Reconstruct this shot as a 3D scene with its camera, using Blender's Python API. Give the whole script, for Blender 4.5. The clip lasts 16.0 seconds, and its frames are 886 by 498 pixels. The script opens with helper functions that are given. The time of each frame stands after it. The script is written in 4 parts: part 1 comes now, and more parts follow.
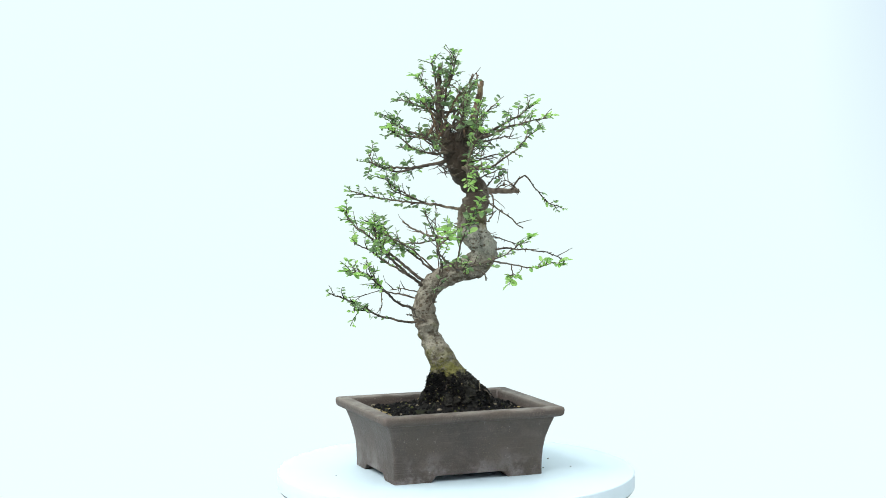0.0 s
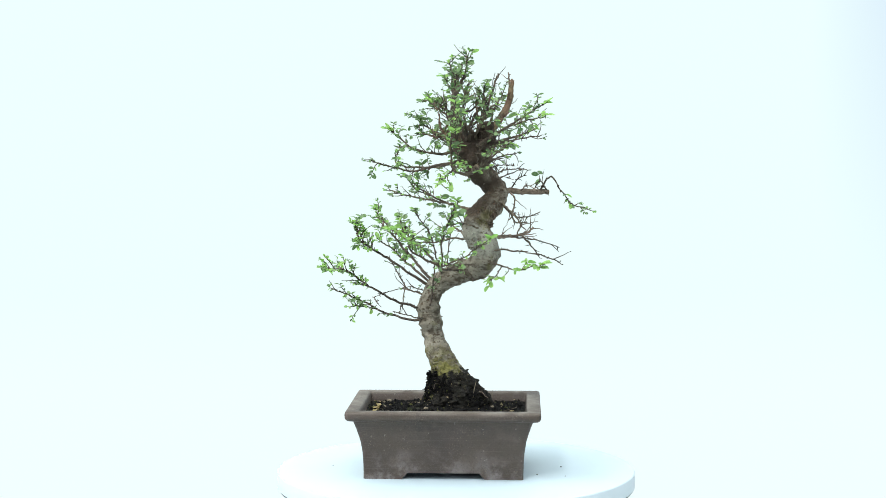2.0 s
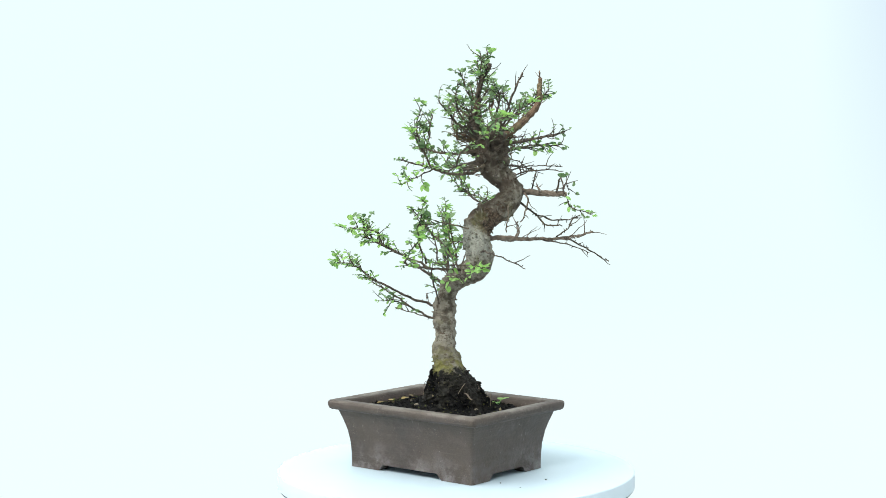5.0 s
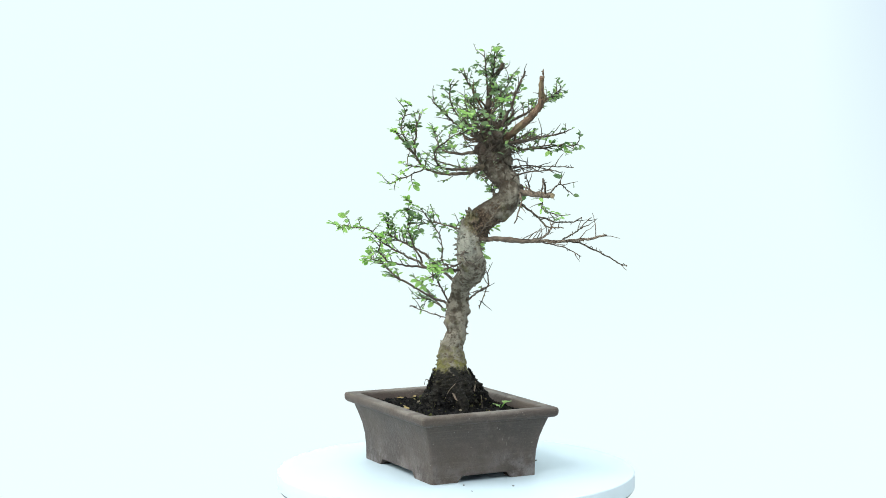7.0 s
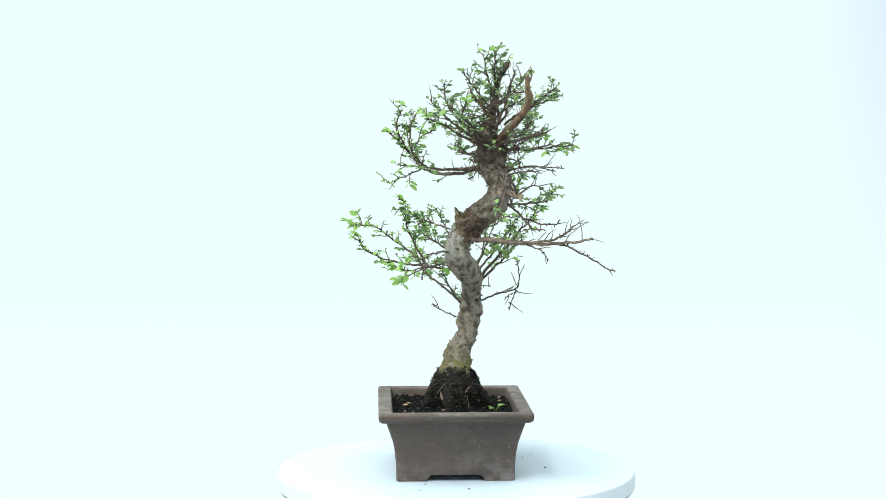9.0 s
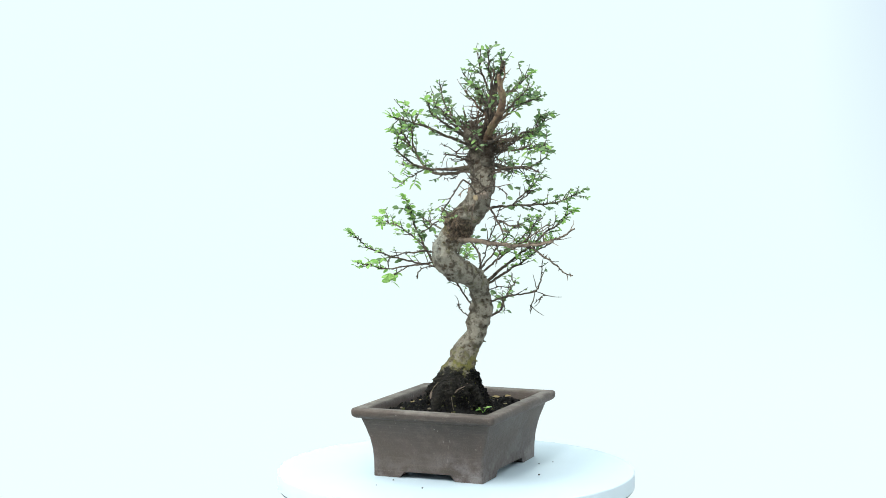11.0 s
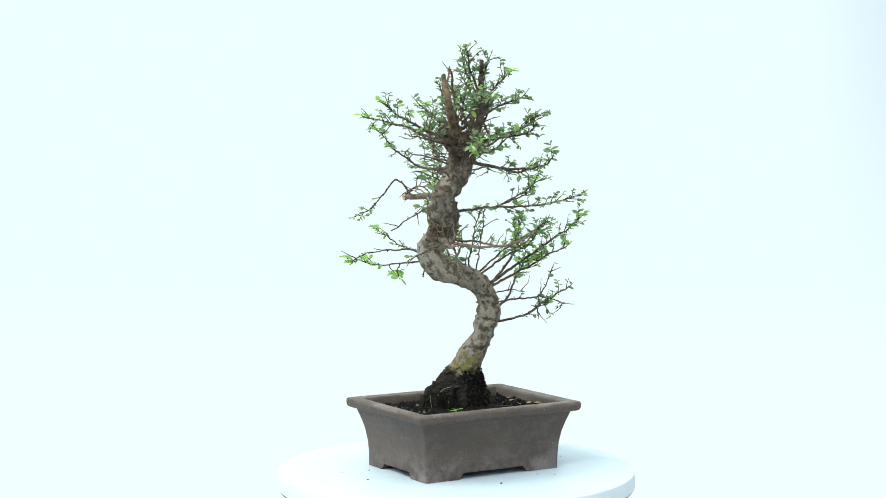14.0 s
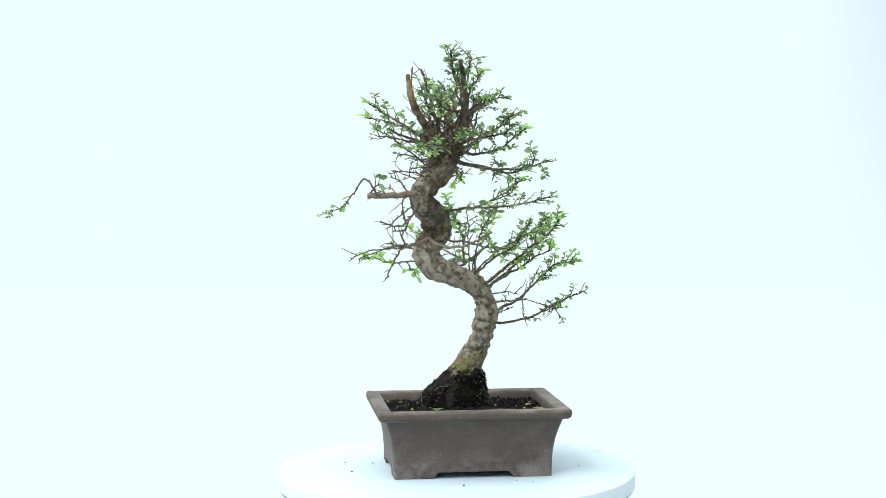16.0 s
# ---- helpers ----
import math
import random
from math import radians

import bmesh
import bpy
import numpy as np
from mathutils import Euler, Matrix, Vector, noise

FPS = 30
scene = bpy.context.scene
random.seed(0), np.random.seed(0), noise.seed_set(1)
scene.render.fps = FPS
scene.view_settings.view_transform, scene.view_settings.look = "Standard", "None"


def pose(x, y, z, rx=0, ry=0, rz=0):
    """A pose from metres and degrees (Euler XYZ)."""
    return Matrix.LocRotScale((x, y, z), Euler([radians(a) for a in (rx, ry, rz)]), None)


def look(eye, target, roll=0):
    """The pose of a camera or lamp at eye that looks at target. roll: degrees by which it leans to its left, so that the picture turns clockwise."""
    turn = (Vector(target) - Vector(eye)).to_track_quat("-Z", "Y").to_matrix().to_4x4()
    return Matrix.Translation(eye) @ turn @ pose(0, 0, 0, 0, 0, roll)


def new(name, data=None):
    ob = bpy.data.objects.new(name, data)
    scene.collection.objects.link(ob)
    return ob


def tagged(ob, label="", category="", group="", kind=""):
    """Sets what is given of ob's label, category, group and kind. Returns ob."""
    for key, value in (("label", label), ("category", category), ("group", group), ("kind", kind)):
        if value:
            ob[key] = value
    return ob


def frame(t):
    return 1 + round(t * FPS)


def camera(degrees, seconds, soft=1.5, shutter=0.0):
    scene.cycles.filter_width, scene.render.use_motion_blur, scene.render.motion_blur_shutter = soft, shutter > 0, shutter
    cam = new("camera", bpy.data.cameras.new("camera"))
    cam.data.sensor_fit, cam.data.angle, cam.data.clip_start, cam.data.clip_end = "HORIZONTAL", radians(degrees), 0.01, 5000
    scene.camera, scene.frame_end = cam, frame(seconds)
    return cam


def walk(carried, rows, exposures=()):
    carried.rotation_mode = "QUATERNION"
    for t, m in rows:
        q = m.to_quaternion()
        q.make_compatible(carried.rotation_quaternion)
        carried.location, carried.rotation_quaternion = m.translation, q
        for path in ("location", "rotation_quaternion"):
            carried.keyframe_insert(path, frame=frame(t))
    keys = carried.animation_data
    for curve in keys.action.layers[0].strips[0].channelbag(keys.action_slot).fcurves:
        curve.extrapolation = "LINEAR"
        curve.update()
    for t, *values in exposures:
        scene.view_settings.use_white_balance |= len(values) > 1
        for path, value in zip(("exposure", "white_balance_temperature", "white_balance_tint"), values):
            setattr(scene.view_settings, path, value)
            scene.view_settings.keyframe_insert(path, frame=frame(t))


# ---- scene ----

cam = camera(29.33, 16.0, soft=0.78)
CAM = pose(-0.0142, -1.8237, 0.3591, 90 - 3.78, 0, 0)
walk(cam, [(0.0, CAM), (16.0, CAM)])

# ---- light ----
world = bpy.data.worlds.new("studio_air")
scene.world = world
world.use_nodes = True
world.node_tree.nodes["Background"].inputs["Color"].default_value = (0.9, 0.97, 1.0, 1)
world.node_tree.nodes["Background"].inputs["Strength"].default_value = 0.4


def softbox(name, eye, target, w, h, watts, colour):
    lamp = bpy.data.lights.new(name, "AREA")
    lamp.shape, lamp.size, lamp.size_y, lamp.energy, lamp.color = "RECTANGLE", w, h, watts, colour
    ob = new(name, lamp)
    ob.matrix_world = look(eye, target)
    return ob


softbox("side_softbox", (-1.60, -0.55, 1.50), (0, 0, 0.15), 1.3, 0.9, 33, (1.0, 0.99, 0.97))
softbox("key_softbox", (-0.66, -1.60, 1.86), (0, 0, 0.1), 0.25, 0.25, 27, (1.0, 0.99, 0.97))
softbox("top_softbox", (0.0, -0.1, 1.95), (0, -0.1, 0), 3.2, 2.6, 42, (0.95, 0.99, 1.0))

# ---- materials ----


def material(name):
    m = bpy.data.materials.new(name)
    m.use_nodes = True
    nt = m.node_tree
    return m, nt, nt.nodes["Principled BSDF"]


def node(nt, kind, **inputs):
    n = nt.nodes.new(kind)
    for k, v in inputs.items():
        n.inputs[k.replace("_", " ")].default_value = v
    return n


def rgb(r, g, b):
    return (r, g, b, 1)


def mixer(nt, fac, a, b):
    """A colour mix node; fac, a and b are sockets or values."""
    n = nt.nodes.new("ShaderNodeMix")
    n.data_type = "RGBA"
    for sock, v in ((n.inputs[0], fac), (n.inputs[6], a), (n.inputs[7], b)):
        if isinstance(v, bpy.types.NodeSocket):
            nt.links.new(v, sock)
        else:
            sock.default_value = v
    return n.outputs[2]


def ramp(nt, src, lo, hi, a=0.0, b=1.0):
    n = nt.nodes.new("ShaderNodeMapRange")
    nt.links.new(src, n.inputs["Value"])
    for k, v in (("From Min", lo), ("From Max", hi), ("To Min", a), ("To Max", b)):
        n.inputs[k].default_value = v
    return n.outputs[0]


def mult(nt, a, b):
    n = nt.nodes.new("ShaderNodeMath")
    n.operation = "MULTIPLY"
    for sock, v in zip(n.inputs, (a, b)):
        if isinstance(v, bpy.types.NodeSocket):
            nt.links.new(v, sock)
        else:
            sock.default_value = v
    return n.outputs[0]


def noise_tex(nt, co, scale, detail=4.0, rough=0.55):
    n = node(nt, "ShaderNodeTexNoise", Scale=scale, Detail=detail, Roughness=rough)
    nt.links.new(co, n.inputs["Vector"])
    return n.outputs["Fac"]


def bumped(nt, bsdf, height, strength, distance):
    n = node(nt, "ShaderNodeBump", Strength=strength, Distance=distance)
    nt.links.new(height, n.inputs["Height"])
    nt.links.new(n.outputs[0], bsdf.inputs["Normal"])


def coords(nt):
    return nt.nodes.new("ShaderNodeTexCoord").outputs["Object"]


def height_of(nt, co):
    n = nt.nodes.new("ShaderNodeSeparateXYZ")
    nt.links.new(co, n.inputs[0])
    return n.outputs["Z"]


def clay():
    m, nt, b = material("unglazed_clay")
    co = coords(nt)
    big, mid, fine = noise_tex(nt, co, 14), noise_tex(nt, co, 55, 6), noise_tex(nt, co, 900, 2)
    base = mixer(nt, ramp(nt, big, 0.38, 0.62), rgb(0.041, 0.029, 0.023), rgb(0.069, 0.050, 0.041))
    base = mixer(nt, ramp(nt, mid, 0.54, 0.66, 0, 0.5), base, rgb(0.096, 0.078, 0.064))
    base = mixer(nt, ramp(nt, noise_tex(nt, co, 330, 4), 0.58, 0.72, 0, 0.35), base, rgb(0.050, 0.040, 0.034))
    streak = node(nt, "ShaderNodeMapping", Scale=(1.0, 1.0, 9.0))
    nt.links.new(co, streak.inputs["Vector"])
    base = mixer(nt, ramp(nt, noise_tex(nt, streak.outputs[0], 38, 6), 0.42, 0.68, 0, 0.3), base, rgb(0.058, 0.043, 0.035))
    # pale lime stain along the foot of the walls
    low = ramp(nt, height_of(nt, co), 0.006, 0.034, 1, 0)
    stain = mult(nt, low, ramp(nt, noise_tex(nt, co, 30, 9, 0.7), 0.46, 0.58))
    base = mixer(nt, mult(nt, stain, 0.75), base, rgb(0.195, 0.178, 0.172))
    # worn paler lip
    lip = mult(nt, ramp(nt, height_of(nt, co), 0.0700, 0.0735), ramp(nt, noise_tex(nt, co, 48, 6), 0.42, 0.57, 0.1, 0.85))
    base = mixer(nt, lip, base, rgb(0.165, 0.148, 0.126))
    # small white specks
    v = node(nt, "ShaderNodeTexVoronoi", Scale=150.0)
    nt.links.new(co, v.inputs["Vector"])
    speck = mult(nt, ramp(nt, v.outputs["Distance"], 0.07, 0.12, 1, 0), ramp(nt, noise_tex(nt, co, 60), 0.50, 0.55))
    base = mixer(nt, mult(nt, speck, 0.65), base, rgb(0.30, 0.28, 0.24))
    # rusty flecks and rubbed marks in loose clusters
    where = ramp(nt, noise_tex(nt, co, 34, 3), 0.50, 0.62)
    v2 = node(nt, "ShaderNodeTexVoronoi", Scale=420.0)
    nt.links.new(co, v2.inputs["Vector"])
    fleck = mult(nt, where, ramp(nt, v2.outputs["Distance"], 0.10, 0.26, 1, 0))
    base = mixer(nt, mult(nt, fleck, 0.7), base, rgb(0.225, 0.180, 0.130))
    rub = node(nt, "ShaderNodeMapping", Scale=(1.0, 1.0, 1.5))
    nt.links.new(co, rub.inputs["Vector"])
    base = mixer(nt, ramp(nt, noise_tex(nt, rub.outputs[0], 70, 8, 0.7), 0.52, 0.68, 0, 0.32), base, rgb(0.125, 0.102, 0.086))
    base = mixer(nt, ramp(nt, noise_tex(nt, co, 20, 5), 0.50, 0.64, 0, 0.6), base, rgb(0.056, 0.040, 0.028))
    # fine salt-and-pepper grit, faint level scrape lines and short pale scratches
    base = mixer(nt, ramp(nt, fine, 0.54, 0.68, 0, 0.25), base, rgb(0.140, 0.118, 0.098))
    base = mixer(nt, ramp(nt, noise_tex(nt, co, 620, 3), 0.56, 0.70, 0, 0.55), base, rgb(0.032, 0.025, 0.020))
    level = node(nt, "ShaderNodeMapping", Scale=(0.25, 0.25, 14.0))
    nt.links.new(co, level.inputs["Vector"])
    base = mixer(nt, ramp(nt, noise_tex(nt, level.outputs[0], 60, 5), 0.56, 0.70, 0, 0.35), base, rgb(0.125, 0.100, 0.084))
    upright = node(nt, "ShaderNodeMapping", Scale=(6.0, 6.0, 0.9))
    nt.links.new(co, upright.inputs["Vector"])
    scratch = mult(nt, ramp(nt, noise_tex(nt, upright.outputs[0], 60, 3), 0.67, 0.74), ramp(nt, noise_tex(nt, co, 26, 3), 0.54, 0.60))
    base = mixer(nt, mult(nt, scratch, 0.6), base, rgb(0.24, 0.22, 0.19))
    nt.links.new(base, b.inputs["Base Color"])
    nt.links.new(ramp(nt, mid, 0.3, 0.7, 0.52, 0.68), b.inputs["Roughness"])
    bumped(nt, b, noise_tex(nt, co, 260, 5), 0.5, 0.0015)
    return m


def bark():
    m, nt, b = material("elm_bark")
    co = coords(nt)
    z = height_of(nt, co)
    big, mid, fine = noise_tex(nt, co, 28, 4), noise_tex(nt, co, 110, 6, 0.6), noise_tex(nt, co, 500, 4)
    base = mixer(nt, ramp(nt, mid, 0.41, 0.54), rgb(0.086, 0.074, 0.055), rgb(0.246, 0.229, 0.182))
    # brown corky patches, weaker on the side towards +x +y
    across = nt.nodes.new("ShaderNodeSeparateXYZ")
    nt.links.new(co, across.inputs[0])
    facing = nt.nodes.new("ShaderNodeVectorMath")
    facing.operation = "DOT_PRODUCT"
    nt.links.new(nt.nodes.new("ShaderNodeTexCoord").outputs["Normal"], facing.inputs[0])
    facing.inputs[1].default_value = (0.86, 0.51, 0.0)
    away_side = ramp(nt, facing.outputs["Value"], 0.55, 0.10, 0.12, 1.0)
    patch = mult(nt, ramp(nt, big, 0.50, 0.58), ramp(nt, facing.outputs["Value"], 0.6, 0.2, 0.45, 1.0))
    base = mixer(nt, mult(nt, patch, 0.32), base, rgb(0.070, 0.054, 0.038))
    # upper stem darker, mainly on the side away from +x +y
    high = mult(nt, mult(nt, ramp(nt, z, 0.257, 0.276), away_side), ramp(nt, noise_tex(nt, co, 38, 5), 0.36, 0.56, 0.45, 0.97))
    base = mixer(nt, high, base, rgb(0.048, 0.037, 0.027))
    # gnarled dark wood where the crown forks
    base = mixer(nt, mult(nt, ramp(nt, z, 0.314, 0.346), ramp(nt, mid, 0.35, 0.62, 0.97, 0.65)), base, rgb(0.042, 0.031, 0.023))
    # smooth pale young bark on the bend
    pale = mult(nt, mult(nt, ramp(nt, z, 0.226, 0.238), ramp(nt, z, 0.272, 0.262)), ramp(nt, across.outputs["Y"], 0.008, -0.004))
    base = mixer(nt, mult(nt, pale, 0.6), base, mixer(nt, mid, rgb(0.165, 0.182, 0.152), rgb(0.310, 0.328, 0.285)))
    # dark cracked bark round the old graft
    off = nt.nodes.new("ShaderNodeVectorMath")
    off.operation = "DISTANCE"
    nt.links.new(co, off.inputs[0])
    off.inputs[1].default_value = (0.031, 0.016, 0.265)
    ragged = nt.nodes.new("ShaderNodeMath")
    nt.links.new(off.outputs["Value"], ragged.inputs[0])
    nt.links.new(ramp(nt, noise_tex(nt, co, 130, 6, 0.65), 0.3, 0.7, -0.006, 0.006), ragged.inputs[1])
    base = mixer(nt, ramp(nt, ragged.outputs[0], 0.0205, 0.0165, 0, 0.9), base, mixer(nt, ramp(nt, fine, 0.42, 0.62), rgb(0.030, 0.021, 0.015), rgb(0.150, 0.108, 0.072)))
    # dark corky scars in clusters, wider than high
    flat = node(nt, "ShaderNodeMapping", Scale=(1.0, 1.0, 1.7))
    wave = node(nt, "ShaderNodeTexNoise", Scale=140.0, Detail=4.0)
    nt.links.new(co, wave.inputs["Vector"])
    bent = nt.nodes.new("ShaderNodeVectorMath")
    bent.operation = "MULTIPLY_ADD"
    nt.links.new(wave.outputs["Color"], bent.inputs[0])
    bent.inputs[1].default_value = (0.007, 0.007, 0.007)
    nt.links.new(co, bent.inputs[2])
    nt.links.new(bent.outputs[0], flat.inputs["Vector"])
    v = node(nt, "ShaderNodeTexVoronoi", Scale=165.0)
    nt.links.new(flat.outputs[0], v.inputs["Vector"])
    spots = mult(nt, ramp(nt, v.outputs["Distance"], 0.27, 0.36, 1, 0), ramp(nt, noise_tex(nt, co, 52, 5), 0.49, 0.53))
    base = mixer(nt, mult(nt, spots, 0.85), base, mixer(nt, fine, rgb(0.030, 0.020, 0.013), rgb(0.115, 0.080, 0.052)))
    w = node(nt, "ShaderNodeTexVoronoi", Scale=320.0)
    nt.links.new(flat.outputs[0], w.inputs["Vector"])
    pits = mult(nt, ramp(nt, w.outputs["Distance"], 0.20, 0.28, 1, 0), ramp(nt, noise_tex(nt, co, 80, 4), 0.42, 0.47))
    base = mixer(nt, mult(nt, pits, 0.85), base, rgb(0.060, 0.043, 0.030))
    # yellow-green lichen film in a few places
    base = mixer(nt, mult(nt, ramp(nt, noise_tex(nt, co, 46, 6, 0.6), 0.57, 0.66, 0, 0.55), ramp(nt, z, 0.30, 0.27)), base, rgb(0.135, 0.130, 0.055))
    # moss above the roots, wet black soil below
    wob = ramp(nt, noise_tex(nt, co, 90, 6, 0.65), 0.28, 0.72, -0.015, 0.015)
    add = nt.nodes.new("ShaderNodeMath")
    nt.links.new(z, add.inputs[0])
    nt.links.new(wob, add.inputs[1])
    moss = mult(nt, ramp(nt, add.outputs[0], 0.132, 0.118, 0, 0.9), ramp(nt, noise_tex(nt, co, 85, 7, 0.65), 0.42, 0.56))
    base = mixer(nt, moss, base, mixer(nt, fine, rgb(0.048, 0.048, 0.016), rgb(0.235, 0.225, 0.060)))
    wet = ramp(nt, add.outputs[0], 0.112, 0.104)
    base = mixer(nt, mult(nt, wet, ramp(nt, noise_tex(nt, co, 70, 5, 0.6), 0.60, 0.68, 0.98, 0.65)), base, mixer(nt, ramp(nt, noise_tex(nt, co, 380, 6, 0.7), 0.52, 0.70), rgb(0.005, 0.005, 0.0045), rgb(0.036, 0.031, 0.023)))
    nt.links.new(base, b.inputs["Base Color"])
    b.inputs["Roughness"].default_value = 0.8
    b.inputs["Specular IOR Level"].default_value = 0.2
    rough = nt.nodes.new("ShaderNodeMath")
    rough.operation = "SUBTRACT"
    nt.links.new(mid, rough.inputs[0])
    nt.links.new(mult(nt, spots, 0.5), rough.inputs[1])
    grain = nt.nodes.new("ShaderNodeMath")
    nt.links.new(rough.outputs[0], grain.inputs[0])
    nt.links.new(mult(nt, fine, 0.4), grain.inputs[1])
    bumped(nt, b, grain.outputs[0], 1.0, 0.005)
    return m


def twig_bark():
    m, nt, b = material("twig_bark")
    co = coords(nt)
    f = noise_tex(nt, co, 160, 5)
    one = nt.nodes.new("ShaderNodeObjectInfo").outputs["Random"]
    base = mixer(nt, ramp(nt, f, 0.35, 0.65), rgb(0.024, 0.018, 0.013), rgb(0.088, 0.067, 0.047))
    old = mult(nt, ramp(nt, one, 0.45, 1.0, 0.0, 0.75), ramp(nt, noise_tex(nt, co, 45, 4), 0.40, 0.58))
    base = mixer(nt, old, base, mixer(nt, ramp(nt, f, 0.4, 0.62), rgb(0.062, 0.050, 0.028), rgb(0.180, 0.150, 0.100)))
    nt.links.new(base, b.inputs["Base Color"])
    b.inputs["Roughness"].default_value = 0.8
    bumped(nt, b, f, 0.7, 0.0015)
    return m


def cut_wood():
    m, nt, b = material("old_red_stub_bark")
    co = coords(nt)
    f = noise_tex(nt, co, 140, 5)
    base = mixer(nt, ramp(nt, f, 0.38, 0.62), rgb(0.052, 0.030, 0.018), rgb(0.155, 0.098, 0.058))
    base = mixer(nt, ramp(nt, noise_tex(nt, co, 60, 4), 0.50, 0.60, 0, 0.7), base, mixer(nt, f, rgb(0.085, 0.070, 0.030), rgb(0.20, 0.165, 0.085)))
    base = mixer(nt, ramp(nt, noise_tex(nt, co, 190, 3), 0.60, 0.66, 0, 0.8), base, rgb(0.030, 0.020, 0.013))
    nt.links.new(base, b.inputs["Base Color"])
    b.inputs["Roughness"].default_value = 0.8
    bumped(nt, b, f, 1.0, 0.003)
    return m


def leaf_material(name, dark, light):
    m, nt, b = material(name)
    info = nt.nodes.new("ShaderNodeObjectInfo").outputs["Random"]
    geo = nt.nodes.new("ShaderNodeNewGeometry").outputs["Random Per Island"]
    mixed = nt.nodes.new("ShaderNodeMath")
    mixed.operation = "PINGPONG"
    add = nt.nodes.new("ShaderNodeMath")
    nt.links.new(info, add.inputs[0])
    nt.links.new(geo, add.inputs[1])
    nt.links.new(add.outputs[0], mixed.inputs[0])
    mixed.inputs[1].default_value = 1.0
    base = mixer(nt, mixed.outputs[0], dark, light)
    f = noise_tex(nt, coords(nt), 400, 3)
    base = mixer(nt, ramp(nt, f, 0.4, 0.7, 0, 0.25), base, rgb(0.11, 0.15, 0.08))
    nt.links.new(base, b.inputs["Base Color"])
    b.inputs["Roughness"].default_value = 0.36
    t = nt.nodes.new("ShaderNodeBsdfTranslucent")
    nt.links.new(base, t.inputs["Color"])
    mix = nt.nodes.new("ShaderNodeMixShader")
    mix.inputs[0].default_value = 0.5
    nt.links.new(b.outputs[0], mix.inputs[1])
    nt.links.new(t.outputs[0], mix.inputs[2])
    nt.links.new(mix.outputs[0], nt.nodes["Material Output"].inputs["Surface"])
    return m


def soil_material():
    m, nt, b = material("wet_potting_soil")
    co = coords(nt)
    f, g = noise_tex(nt, co, 220, 6, 0.7), noise_tex(nt, co, 40, 4)
    base = mixer(nt, ramp(nt, f, 0.4, 0.7), rgb(0.0045, 0.0048, 0.005), rgb(0.020, 0.018, 0.016))
    base = mixer(nt, ramp(nt, g, 0.58, 0.7, 0, 0.5), base, rgb(0.030, 0.036, 0.014))
    nt.links.new(base, b.inputs["Base Color"])
    b.inputs["Roughness"].default_value = 0.9
    b.inputs["Specular IOR Level"].default_value = 0.12
    bumped(nt, b, f, 0.8, 0.003)
    return m


def crumb_material():
    m, nt, b = material("soil_crumbs")
    r = nt.nodes.new("ShaderNodeNewGeometry").outputs["Random Per Island"]
    base = mixer(nt, ramp(nt, r, 0.6, 1.0), rgb(0.005, 0.0054, 0.0058), rgb(0.021, 0.020, 0.018))
    base = mixer(nt, ramp(nt, r, 0.940, 0.945), base, rgb(0.060, 0.064, 0.026))
    base = mixer(nt, ramp(nt, r, 0.988, 0.992), base, rgb(0.20, 0.17, 0.10))
    nt.links.new(base, b.inputs["Base Color"])
    b.inputs["Roughness"].default_value = 0.9
    b.inputs["Specular IOR Level"].default_value = 0.12
    return m


def plain(name, colour, rough, scale=60.0, vary=0.12):
    m, nt, b = material(name)
    f = noise_tex(nt, coords(nt), scale, 5)
    dim = tuple(c * (1 - vary) for c in colour[:3]) + (1,)
    nt.links.new(mixer(nt, ramp(nt, f, 0.35, 0.65), dim, colour), b.inputs["Base Color"])
    b.inputs["Roughness"].default_value = rough
    bumped(nt, b, f, 0.1, 0.0005)
    return m


def glow_sweep():
    """White sweep, its overexposure and far upper corner falloff painted as emission."""
    m, nt, b = material("sweep_painted_glow")
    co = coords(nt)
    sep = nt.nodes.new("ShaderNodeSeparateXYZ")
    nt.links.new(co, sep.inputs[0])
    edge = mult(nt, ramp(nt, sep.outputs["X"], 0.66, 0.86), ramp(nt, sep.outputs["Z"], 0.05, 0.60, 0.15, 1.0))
    # paler glow low down, painted so that the disc blends in
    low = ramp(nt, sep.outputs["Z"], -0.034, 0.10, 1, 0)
    pale_glow = mixer(nt, low, rgb(0.860, 1.02, 1.02), rgb(0.892, 1.02, 1.03))
    glow = mixer(nt, edge, pale_glow, rgb(0.70, 0.84, 0.97))
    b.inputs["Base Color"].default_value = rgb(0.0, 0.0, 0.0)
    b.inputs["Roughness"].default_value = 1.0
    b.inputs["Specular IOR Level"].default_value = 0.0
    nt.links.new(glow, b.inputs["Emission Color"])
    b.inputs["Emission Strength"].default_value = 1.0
    return m


CLAY, BARK, TWIG, STUB = clay(), bark(), twig_bark(), cut_wood()
PALE = plain("pale_dead_bark", rgb(0.190, 0.148, 0.108), 0.85, 160.0, 0.62)
CUT = plain("cut_face_wood", rgb(0.30, 0.235, 0.14), 0.8, 220.0, 0.5)
LEAF = leaf_material("leaf_green", rgb(0.045, 0.110, 0.040), rgb(0.235, 0.365, 0.160))
LEAF_NEW = leaf_material("leaf_new_growth", rgb(0.15, 0.39, 0.075), rgb(0.35, 0.58, 0.16))
SOIL, CRUMB = soil_material(), crumb_material()
# white for the disc's side, tuned apart from the board to offset shade
EDGE = plain("disc_side_lifted_white", rgb(0.52, 0.61, 0.66), 0.5, 40.0, 0.02)
